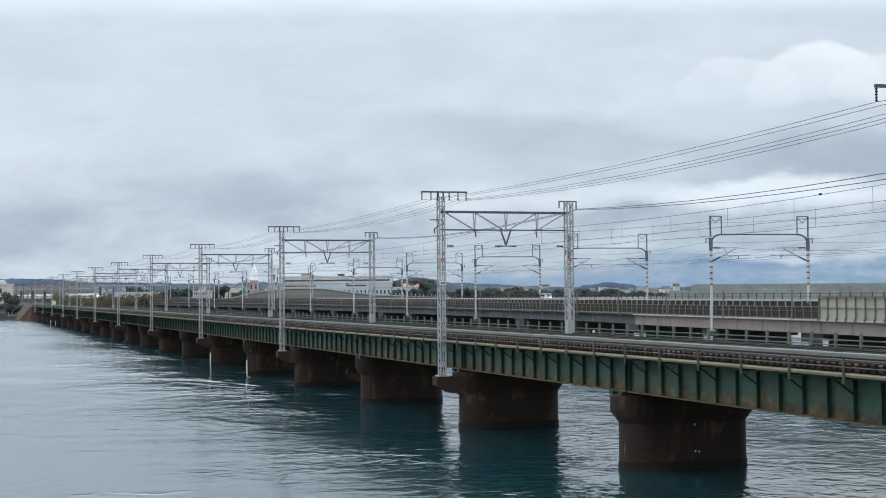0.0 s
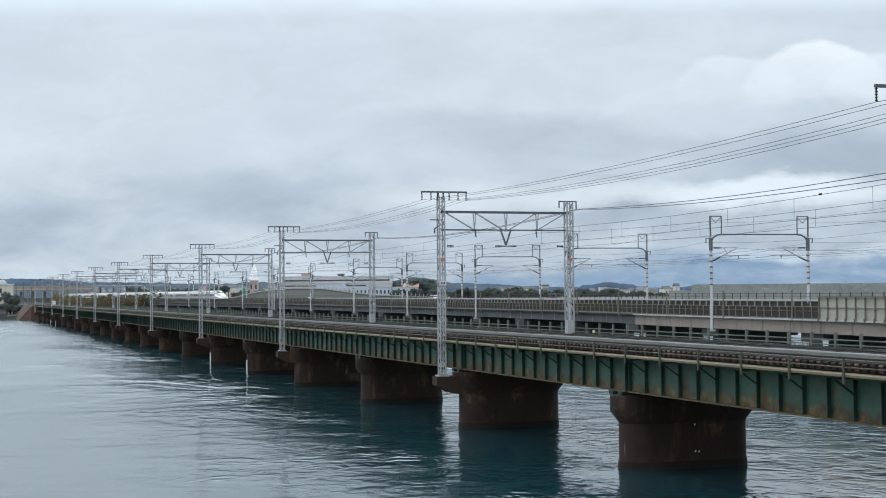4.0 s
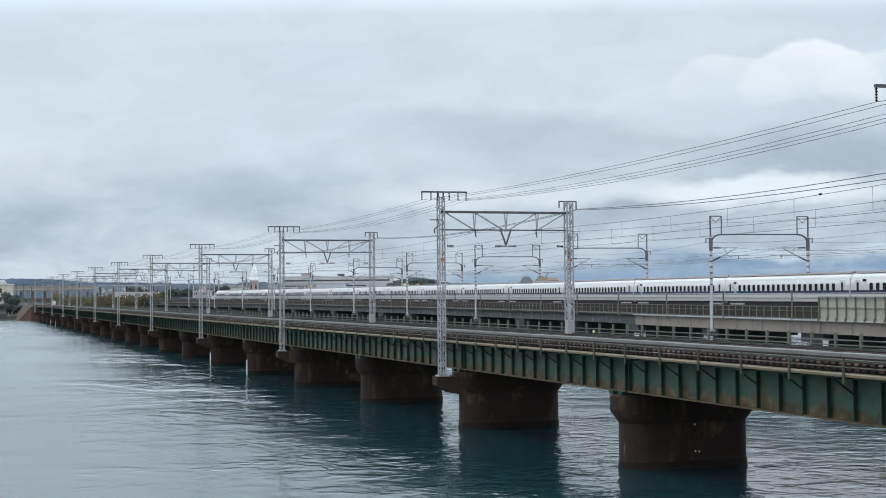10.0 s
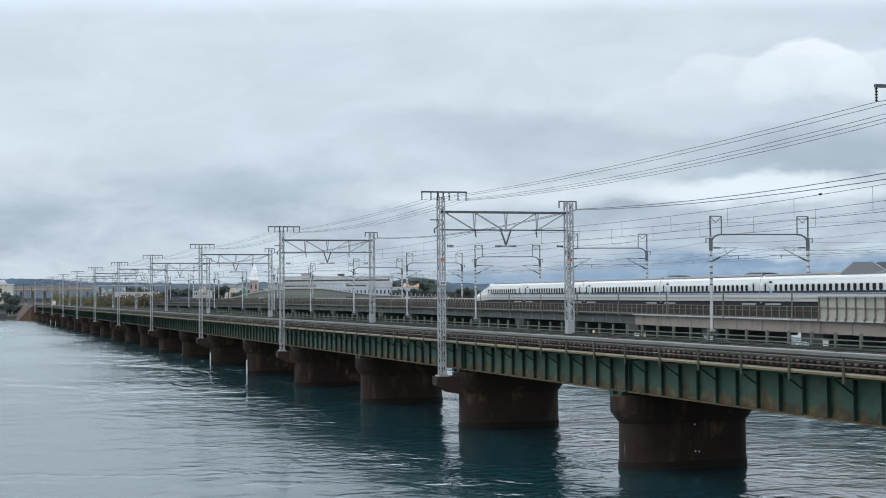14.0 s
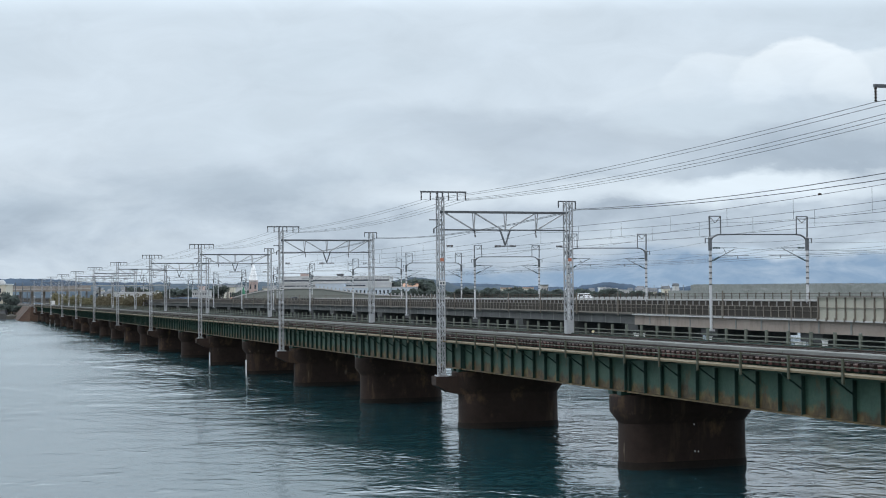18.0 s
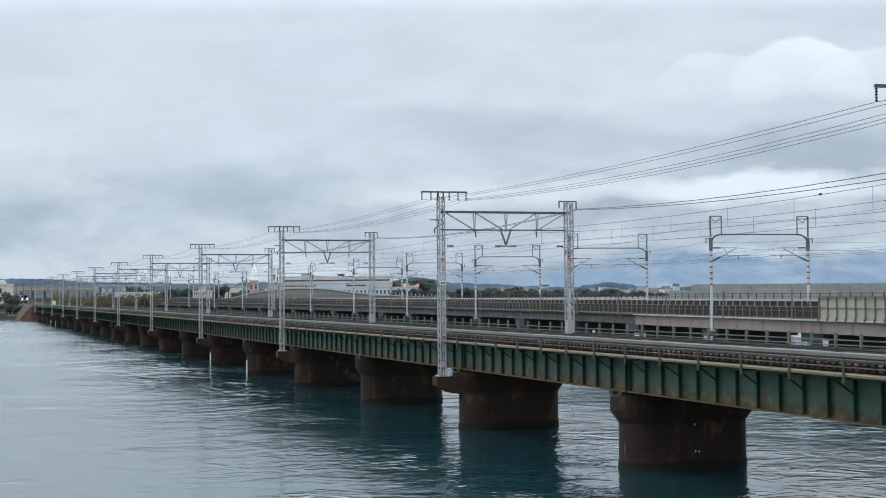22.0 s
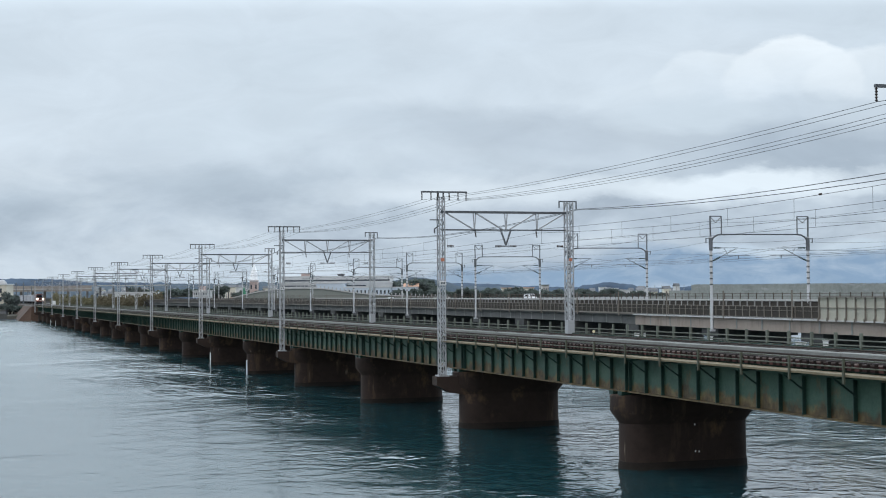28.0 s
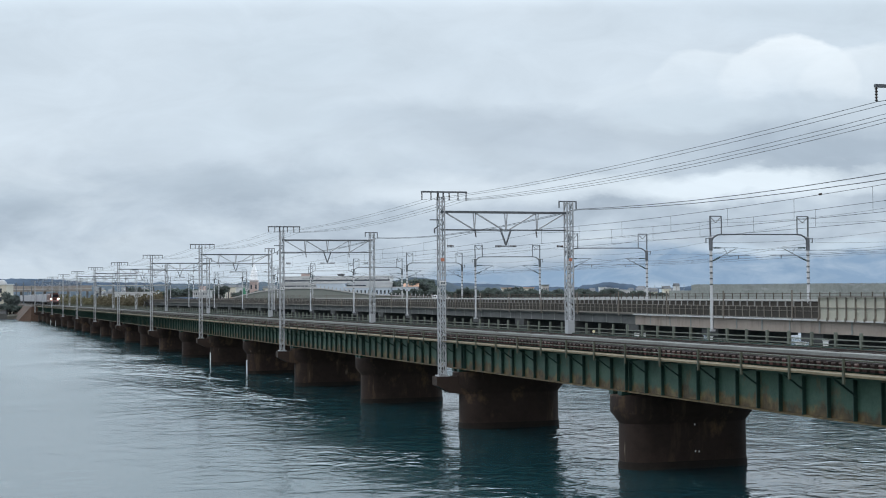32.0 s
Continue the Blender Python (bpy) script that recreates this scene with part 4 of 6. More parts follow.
def car_parts(t, nose, covers=()):
    """Fills a train car: local y runs along the train, the nose points to -y; covers: (y0, y1, height) of dark roof wedges."""
    y0, y1 = (-12.4, 12.4)
    f = Form()
    plain = (1.68, 1.05, 2.82, 1.6, 3.6)
    if nose:
        f.loft([ring(d - 14.8, *q) for d, *q in NOSE] + [ring(y1, *plain)])
    else:
        f.loft([ring(y, *plain) for y in (y0, y1)])
    part("body", f, M_TRAIN, t, smooth=True)
    ws = -2.4 if nose else y0 + 2.7
    we = y1 - 2.6
    n = int((we - ws) / 1.04)
    for s in (-1, 1):
        for i in range(n + 1):
            part("window", MESH_WIN, M_GLASS, t, at=(1.683 * s, ws + i * 1.04, 2.35))
        for yd in ((y1 - 1.2,) if nose else (y0 + 1.2, y1 - 1.2)):
            d = part("door", MESH_DOOR, M_DOOR, t, at=(1.675 * s, yd, 0.95))
            part("door_window", MESH_DWIN, M_GLASS, d, at=(0.012 * s, 0, 1.42))
        b0 = -3.6 if nose else y0 + 0.02
        x0, x1 = min(1.66 * s, 1.687 * s), max(1.66 * s, 1.687 * s)
        part("stripe", Form().loft([[(x, b0, 1.94), (x, min(b0 + 2.4, 0), 1.84), (x, y1 - 0.02, 1.84), (x, y1 - 0.02, 2.05), (x, min(b0 + 2.4, 0), 2.05), (x, b0, 1.98)] for x in (x0, x1)]) if nose else Form().box(x0, x1, b0, y1 - 0.02, 1.84, 2.05), M_BLUE, t, "broad blue waist stripe")
        part("thin_stripe", Form().box(x0, x1, b0 - (1 if nose else 0), y1 - 0.02, 1.72, 1.77), M_BLUE, t, "thin blue stripe")
        part("waist_line", Form().box(x0, x1, b0 - (3 if nose else 0), y1 - 0.02, 1.36, 1.4), M_TRAIN_GREY, t, "thin grey line")
        for yb in ((8.4,) if nose else (-11.4, 8.4)):
            part("bogie_cover", Form().box(min(1.44 * s, 1.6 * s), max(1.44 * s, 1.6 * s), yb, yb + 3.0, 0.7, 0.86), M_GANGWAY, t, "pale bogie cover")
        if nose:
            for yc in (-3.3, -4.3):
                part("cab_door_window", Form().box(min(1.55 * s, 1.688 * s), max(1.55 * s, 1.688 * s), yc - 0.17, yc + 0.17, 2.0, 2.56), M_GLASS, t)
            q = nose_at(4.4)
            lamp = Vector(canopy(-10.4, q[3], q[4], q[5], radians(52 if s > 0 else 128)))
            part("headlamp", Form().tube([lamp + Vector((0.0, 0.5, 0.05)), lamp + Vector((0.0, -0.35, -0.06))], [0.16, 0.05], 8), M_LAMPLENS, t)
            # windscreen pane that wraps round the canopy
            wf, m = Form(), 6
            band = ((5.8, 60, 90), (6.4, 36, 90), (7.1, 26, 84), (7.9, 26, 66), (8.7, 28, 52), (9.3, 33, 44))
            for d, lo, hi in band:
                q = nose_at(d)
                for proud in (0.02, -0.04):
                    for i in range(m + 1):
                        a = radians(lo + (hi - lo) * i / m)
                        wf.v.append(canopy(d - 14.8, q[3], q[4], q[5], a if s > 0 else math.pi - a, proud))
            w2 = 2 * (m + 1)
            for j in range(len(band) - 1):
                for i in range(m):
                    a = j * w2 + i
                    wf.f.append((a, a + 1, a + w2 + 1, a + w2))
            part("windscreen", wf, M_GLASS, t, "dark wrap-round windscreen", smooth=True)
    r0 = -2.6 if nose else y0 + 0.2
    part("roof_panel", Form().loft([[(-1.3 * k, y, 3.5), (1.3 * k, y, 3.5), (1.15 * k, y, h), (-1.15 * k, y, h)] for y, h, k in ((r0 - (3.0 if nose else 0), 3.66, 0.5 if nose else 1), (r0, 3.67, 1), (y1 - 0.2, 3.67, 1))]), M_TRAIN_GREY, t, "tan-grey roof panel")
    part("skirt", Form().box(-1.46, 1.46, (-9.0 if nose else y0), y1, 0.12, 1.07), M_DARK, t, "dark underframe")
    for yb in (-8.6, 8.6):
        g = Form().box(-1.3, 1.3, yb - 1.6, yb + 1.6, 0.1, 0.5)
        for wy in (-1.25, 1.25):
            for s in (-0.75, 0.75):
                g.tube([(s - 0.06, yb + wy, 0.43), (s + 0.06, yb + wy, 0.43)], 0.42, 12)
        part("bogie", g, M_DARK, t)
    part("gangway", Form().loft([ring(y, 1.62, 0.85, 2.8, 1.54, 3.54, 10) for y in (y1 - 0.02, y1 + 0.22)]), M_GANGWAY, t, "grey bellows between the cars")
    part("destination_sign", Form().box(-1.69, -1.67, y1 - 2.6, y1 - 2.0, 2.78, 2.96), M_GLASS, t)
    if not nose:
        part("blue_mark", Form().loft([[(x, y1 - 2.9, 1.7), (x, y1 - 2.3, 1.7), (x, y1 - 1.7, 2.6), (x, y1 - 1.85, 2.6)] for x in (-1.7, -1.66)]), M_MARK, t, "slanted light blue mark")
    for a, b, h in covers:
        part("cable_cover", Form().loft([[(-0.95, y, 3.7), (0.95, y, 3.7), (0.6, y, z), (-0.6, y, z)] for y, z in ((a, 3.8), (a + 0.35 * (b - a), 3.72 + h), (a + 0.85 * (b - a), 3.74 + h), (b, 3.8))]), M_DARK, t, "dark roof cable cover")
    return t


def shields(t, a, b):
    """Trapezoid side plates from a to b round a pantograph."""
    L = b - a
    for s in (-1, 1):
        c = Form().loft([[(1.3 * s - 0.06, y, 3.4), (1.3 * s + 0.06, y, 3.4), (1.15 * s + 0.06, y, h), (1.15 * s - 0.06, y, h)] for y, h in ((a, 3.72), (a + 0.28 * L, 4.4), (b - 0.3 * L, 4.46), (b, 3.72))])
        part("pantograph_shield", c, M_SHIELD, t, "grey trapezoid pantograph shield")


def tan_box(t, a, b, y):
    """The tan equipment cover and the pantograph at y."""
    part("roof_box", Form().loft([[(-1.0, v, 3.5), (1.0, v, 3.5), (0.8, v, h), (-0.8, v, h)] for v, h in ((a, 3.78), (a + 0.9, 4.2), (b - 1.2, 4.26), (b, 3.8))]), M_TANBOX, t, "tan roof equipment cover")
    p = Form().bar((0, y, 3.75), (0, y + 1.5, 4.4), 0.09).bar((0, y + 1.5, 4.4), (0, y + 0.4, 4.86), 0.07).bar((-0.95, y + 0.4, 4.88), (0.95, y + 0.4, 4.88), 0.07)
    part("pantograph", p, M_STEEL_DARK, t)


M_SHIELD = surf("grey_shield_paint", (0.17, 0.175, 0.18), 0.5, 0.0, 0.12, 0.4, 5.0, world_space=False, bump=0.0)
M_TANBOX = surf("tan_cover_paint", (0.25, 0.19, 0.14), 0.6, 0.0, 0.12, 0.4, 5.0, world_space=False, bump=0.0)
M_DOOR = surf("door_paint", (0.6, 0.615, 0.6), 0.35, 0.0, 0.03, 0.3, 3.0, world_space=False, bump=0.0, spec=0.5)


def flat_window(hw, hh, c):
    """A rounded pane, thin, that faces both ways."""
    ring = [(-hw + c, -hh), (hw - c, -hh), (hw, -hh + c), (hw, hh - c), (hw - c, hh), (-hw + c, hh), (-hw, hh - c), (-hw, -hh + c)]
    return Form().loft([[(x, a, b) for a, b in ring] for x in (-0.012, 0.012)])


MESH_WIN = flat_window(0.27, 0.3, 0.1).mesh("window", M_GLASS)
M_MARK = surf("light_blue_mark", (0.32, 0.45, 0.52), 0.4, 0.0, 0.1, world_space=False, bump=0.0)
MESH_DWIN = flat_window(0.16, 0.36, 0.07).mesh("door_window", M_GLASS)
MESH_DOOR = Form().box(-0.008, 0.008, -0.42, 0.42, 0.4, 1.95).mesh("door", M_TRAIN)
M_LAMPLENS = surf("clear_lamp_lens", (0.5, 0.52, 0.55), 0.1, 0.3, 0.1, world_space=False, bump=0.0)


def fast_train():
    base = "white high-speed train car with a blue waist stripe"

    def one(label, nose=False, covers=()):
        return car_parts(thing("train_car", label, "train car", group="high-speed train cars"), nose, covers)

    lead = one("white streamlined lead car of a high-speed train with a blue stripe", True)
    mid = one(base)
    pan = one("white high-speed train car with a pantograph and grey shields")
    shields(pan, 1.4, 7.2)
    tan_box(pan, -4.2, 1.6, -2.4)
    back = one("white high-speed train car with roof shields at its leading end")
    shields(back, -9.6, -2.4)
    tan_box(back, -12.2, -9.4, -11.4)
    wedge = one("white high-speed train car with a dark trailing roof wedge", False, ((9.0, 12.36, 0.5),))
    wedge_front = one("white high-speed train car with a dark leading roof wedge", False, ((-9.0, -12.36, 0.5),))
    low = one("white high-speed train car with low dark roof cable covers", False, ((-11.6, -7.6, 0.14), (9.4, 12.3, 0.14)))
    place = {0: lead, 15: lead, 4: pan, 11: back, 7: wedge, 8: wedge_front, 12: low}
    cars, used = [], set()
    for i in range(16):
        src = place[i] if i in place else mid
        cars.append(copy_thing(src, Matrix()) if src in used else src)
        used.add(src)
    return cars


CARS = fast_train()


# ---------------------------------------------------------------- freight train on the near line
def loco():
    t = thing("locomotive", "red electric locomotive with lit headlamps", "locomotive")
    f = Form().loft([[(-1.3, y, 0.9), (1.3, y, 0.9), (1.42, y, 1.3), (1.42, y, h - 0.5), (1.15, y, h), (-1.15, y, h), (-1.42, y, h - 0.5), (-1.42, y, 1.3)] for y, h in ((-8.9, 2.2), (-8.75, 2.5), (-8.3, 3.7), (8.3, 3.7), (8.75, 2.5), (8.9, 2.2))])
    part("body", f, M_LOCO, t)
    part("roof", Form().box(-1.1, 1.1, -7.8, 7.8, 3.66, 3.85), M_DARK, t)
    part("front_window", Form().loft([[(-1.15, -8.72, 2.55), (1.15, -8.72, 2.55), (1.1, -8.42, 3.45), (-1.1, -8.42, 3.45)], [(-1.15, -8.8, 2.5), (1.15, -8.8, 2.5), (1.1, -8.48, 3.45), (-1.1, -8.48, 3.45)]]), M_GLASS, t)
    for s in (-1, 1):
        part("headlamp", Form().tube([(1.08 * s, -8.85, 1.95), (1.08 * s, -9.0, 1.95)], 0.24, 12), M_LAMP, t, "lit warm headlamp")
        part("tail_lamp", Form().tube([(0.93 * s, -8.85, 1.5), (0.93 * s, -8.96, 1.5)], 0.09, 8), M_TAIL, t)
    part("white_band", Form().box(-1.44, 1.44, -8.94, 8.94, 1.28, 1.4), M_WHITE, t)
    part("snow_plough", Form().box(-1.2, 1.2, -8.95, -8.5, 0.25, 0.9), M_DARK, t)
    for yb in (-5.8, 0.0, 5.8):
        g = Form().box(-1.15, 1.15, yb - 1.8, yb + 1.8, 0.35, 0.9)
        for wy in (-1.2, 1.2):
            for s in (-0.533, 0.533):
                g.tube([(s - 0.06, yb + wy, 0.5), (s + 0.06, yb + wy, 0.5)], 0.5, 12)
        part("bogie", g, M_DARK, t)
    part("pantograph", Form().bar((0, 4.5, 3.85), (0, 6.0, 4.45), 0.08).bar((0, 6.0, 4.45), (0, 4.8, 4.85), 0.06).bar((-0.8, 4.8, 4.87), (0.8, 4.8, 4.87), 0.06), M_STEEL_DARK, t)
    return t


def wagon():
    t = thing("container_wagon", "flat wagon loaded with grey-lilac ribbed freight containers", "wagon", group="freight wagons")
    part("flatbed", Form().box(-1.25, 1.25, -9.9, 9.9, 0.85, 1.05).box(-0.3, 0.3, -9.9, 9.9, 0.5, 0.85), M_DARK, t)
    me = Form().loft([[(-hw, y, 0.0), (hw, y, 0.0), (hw, y, 2.48), (-hw, y, 2.48)] for y, hw in [(-1.84, 1.24)] + [(-1.7 + i * 0.17, 1.25 if i % 4 < 2 else 1.21) for i in range(21)] + [(1.84, 1.24)]])
    me = me.mesh("container", M_CONT)
    top = Form().box(-1.15, 1.15, -1.75, 1.75, 2.48, 2.53).mesh("container_roof", M_WHITE)
    for i in range(5):
        part("container_roof", top, M_WHITE, part("container", me, M_CONT, t, at=(0, -7.76 + i * 3.88, 1.06 - (0.12 if i % 3 == 1 else 0))), "pale container roof")
    for yb in (-7.2, 7.2):
        g = Form().box(-1.0, 1.0, yb - 1.3, yb + 1.3, 0.3, 0.7)
        for wy in (-0.95, 0.95):
            for s in (-0.533, 0.533):
                g.tube([(s - 0.06, yb + wy, 0.42), (s + 0.06, yb + wy, 0.42)], 0.42, 12)
        part("bogie", g, M_DARK, t)
    return t


LOCO = loco()
WAGONS = [wagon()]
for i in range(9):
    WAGONS.append(copy_thing(WAGONS[0], Matrix()))


# ---------------------------------------------------------------- land and distance
def afar(k, d, z=0.0):
    """A far point: k thousandths to the right of the way the lookout faces, d metres out."""
    s, c = math.sin(YAW), math.cos(YAW)
    return Vector((EYE[0] + d * (s + k * 0.001 * c), EYE[1] + d * (c - k * 0.001 * s), z))


def facing(k, d, z=0.0, turn=0.0):
    """A pose at a far point whose -y side faces the lookout."""
    return Matrix.Translation(afar(k, d, z)) @ Matrix.Rotation(-YAW + radians(turn), 4, "Z")


# both hill colours are pushed to blue to paint in the distant haze
M_HILL = surf("haze_tinted_far_hills", (0.035, 0.055, 0.085), 0.95, 0.0, 0.45, 0.012, 0.1, bump=0.0)
M_HILL_DARK = surf("haze_tinted_hill", (0.045, 0.065, 0.085), 0.95, 0.0, 0.45, 0.02, 0.3, bump=0.0)
M_LAND = surf("far_shore_ground", (0.13, 0.125, 0.105), 0.95, 0.0, 0.35, 0.05, 0.6)
M_REED = surf("brown_green_reeds", (0.15, 0.14, 0.085), 0.95, 0.0, 0.55, 0.04, 0.5, bump=0.0)
# evergreen leaves, lightened and blued in the colour for aerial haze
M_LEAF = surf("haze_tinted_evergreen_leaves", (0.12, 0.14, 0.14), 0.95, 0.0, 0.5, 0.05, 0.8, bump=0.0, spread=0.4)


def leafy(mat, tint, amount):
    """Lets daylight pass through thin leaves."""
    nt = mat.node_tree
    tr, mx = nt.nodes.new("ShaderNodeBsdfTranslucent"), nt.nodes.new("ShaderNodeMixShader")
    tr.inputs["Color"].default_value = (*tint, 1)
    mx.inputs[0].default_value = amount
    nt.links.new(nt.nodes["Principled BSDF"].outputs[0], mx.inputs[1])
    nt.links.new(tr.outputs[0], mx.inputs[2])
    nt.links.new(mx.outputs[0], nt.nodes["Material Output"].inputs["Surface"])


leafy(M_LEAF, (0.14, 0.17, 0.14), 0.4)
leafy(M_REED, (0.16, 0.14, 0.08), 0.3)
M_BARK = surf("brown_bark", (0.06, 0.05, 0.042), 0.9, 0.0, 0.3)
M_CREAM = surf("cream_plaster", (0.6, 0.57, 0.48), 0.85, 0.0, 0.1, 0.1, 1.5, (0.35, 0.32, 0.27), 0.08)
M_OFFWHITE = surf("off_white_cladding", (0.6, 0.61, 0.61), 0.7, 0.0, 0.12, 0.05, 0.6, (0.4, 0.4, 0.38), 0.1, spread=0.25)
M_PALEBLUE = surf("pale_blue_cladding", (0.52, 0.59, 0.66), 0.7, 0.0, 0.1, 0.05, 0.6)
M_BEIGE = surf("beige_parapet_concrete", (0.32, 0.29, 0.26), 0.85, 0.0, 0.15, 0.05, 0.6, (0.28, 0.25, 0.22), 0.15)
M_PINK = surf("pinkish_render", (0.47, 0.37, 0.34), 0.8, 0.0, 0.12, 0.1, 1.0)
M_ORANGE_ROOF = surf("faded_orange_roof", (0.5, 0.31, 0.22), 0.8, 0.0, 0.15, 0.2, 2.0)
M_ROOF = surf("grey_tiled_roof", (0.16, 0.165, 0.175), 0.8, 0.0, 0.25, 0.2, 2.0, spread=0.5)
M_BLUEROOF = surf("dull_blue_roof", (0.08, 0.13, 0.22), 0.7, 0.0, 0.2, 0.1, 1.0)
M_PANE = surf("dark_window_pane", (0.05, 0.06, 0.075), 0.2, 0.0, 0.15, bump=0.0)
M_PALEGREEN = surf("pale_grey_green_panels", (0.235, 0.25, 0.225), 0.8, 0.0, 0.12, 0.05, 0.6, (0.22, 0.23, 0.2), 0.12)
M_GREENCONE = surf("green_sheet_roof", (0.06, 0.22, 0.13), 0.6, 0.0, 0.15)
M_SPIRE = surf("white_spire_panels", (0.93, 0.95, 0.96), 0.35, 0.0, 0.06, 0.2, 2.0)
M_EARTH = surf("brown_stone_pitching", (0.075, 0.048, 0.035), 0.9, 0.0, 0.45, 0.15, 1.5, (0.06, 0.05, 0.035), 0.2, bump=0.7)
M_QUAY = surf("grey_quay_wall", (0.11, 0.11, 0.105), 0.9, 0.0, 0.3, 0.2, 2.0, (0.08, 0.08, 0.07), 0.25, (0.5, 0.5, 0.1))
M_NET = surf("grey_green_road_screen", (0.275, 0.285, 0.262), 0.85, 0.0, 0.35, 0.12, 1.6, (0.4, 0.4, 0.39), 0.3, (0.25, 0.25, 1.6), bump=0.2)
M_GUARD = surf("pale_guard_rail", (0.46, 0.47, 0.47), 0.6, 0.1, 0.15, 0.3, 3.0)
M_ASPHALT = surf("asphalt", (0.055, 0.056, 0.06), 0.9, 0.0, 0.25)
M_CARWHITE = surf("white_car_paint", (0.78, 0.79, 0.8), 0.3, 0.0, 0.04, world_space=False, bump=0.0)
M_CARDARK = surf("dark_car_paint", (0.05, 0.055, 0.065), 0.3, 0.0, 0.06, world_space=False, bump=0.0)


def ridge(name, label, d, pts, material, rough=2.0, deep=220.0):
    """A hill whose crest runs through (k, height) pairs, d metres out."""
    n = 260
    k0, k1 = pts[0][0], pts[-1][0]
    f = Form()
    rows = [[], [], [], []]
    for i in range(n + 1):
        k = k0 + (k1 - k0) * i / n
        j = max(a for a in range(len(pts) - 1) if pts[a][0] <= k)
        s = (k - pts[j][0]) / (pts[j + 1][0] - pts[j][0])
        s = s * s * (3 - 2 * s)
        h = pts[j][1] + (pts[j + 1][1] - pts[j][1]) * s
        p = afar(k, d)
        h += noise.noise(Vector((p.x * 0.03, p.y * 0.03, 0))) * rough + noise.noise(Vector((p.x * 0.11, p.y * 0.11, 3))) * rough * 0.7
        rows[0].append(afar(k, d - deep * 0.4, 0))
        rows[1].append(afar(k, d - deep * 0.12, h * 0.72))
        rows[2].append(afar(k, d, h))
        rows[3].append(afar(k, d + deep, 0))
    for r in rows:
        f.v += [tuple(p) for p in r]
    for j in range(3):
        for i in range(n):
            a = j * (n + 1) + i
            f.f.append((a, a + 1, a + n + 2, a + n + 1))
    return whole(name, f, material, label, "hills", kind="structure", smooth=True)


ridge("hills", "low wooded hills on the horizon, coloured blue-grey for haze", 2600, [(-420, 34), (-300, 43), (-275, 42), (-245, 35), (-200, 33), (-160, 29), (-120, 31), (-60, 30), (0, 26), (20, 27), (60, 22), (90, 19), (110, 19), (130, 17), (180, 16), (330, 14), (460, 14)], M_HILL, 2.4)
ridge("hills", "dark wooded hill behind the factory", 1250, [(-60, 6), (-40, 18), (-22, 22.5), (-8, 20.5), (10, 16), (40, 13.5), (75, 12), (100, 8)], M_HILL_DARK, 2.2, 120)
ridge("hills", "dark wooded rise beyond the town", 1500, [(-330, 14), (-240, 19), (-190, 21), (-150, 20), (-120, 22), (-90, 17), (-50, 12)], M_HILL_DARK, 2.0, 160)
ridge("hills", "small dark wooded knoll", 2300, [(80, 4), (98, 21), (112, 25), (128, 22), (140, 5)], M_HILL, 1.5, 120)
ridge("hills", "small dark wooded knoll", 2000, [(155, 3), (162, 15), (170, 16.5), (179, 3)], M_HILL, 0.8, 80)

f = Form()
shore_line = [(-1500, 532), (-60, 529), (-12, 528), (20, 560), (150, 640), (600, 700), (1900, 900)]
for x, y in shore_line:
    f.v += [(x, y, -2.0), (x, y + 1.5, 1.5), (x * 2.2, 4200, 2.5)]
for i in range(len(shore_line) - 1):
    a = 3 * i
    f.f += [(a, a + 3, a + 4, a + 1), (a + 1, a + 4, a + 5, a + 2)]
whole("ground", f, M_LAND, "low far shore ground with scrub", "ground", kind="structure")

# embankment that carries the near line beyond the bridge
f = Form()
for y, s in ((503.5, 0.0), (506, 1.0), (620, 1.0), (1300, 1.0)):
    f.v += [(-1.0 - 5 * s, y - 2 * (1 - s), -1.5), (-0.6, y, 4.7), (8.6, y, 4.7), (9.0 + 5 * s, y - 2 * (1 - s), -1.5)]
for i in range(3):
    a = 4 * i
    f.f += [(a + j, a + j + 1, a + j + 5, a + j + 4) for j in range(3)]
f.f.append((0, 1, 2, 3))
whole("embankment", f, M_EARTH, "brown stone-pitched railway embankment at the bridge end", "embankment", kind="structure")
whole("trackbed", Form().box(-0.3, 8.3, 503.6, 1290, 4.7, 5.12), M_BALLAST, "grey ballast bed on the embankment", "ballast", kind="structure")
whole("quay_wall", Form().box(-40, -7.5, 527.0, 529.2, -2, 2.3), M_QUAY, "grey concrete quay wall at the far bank", "quay", kind="structure")


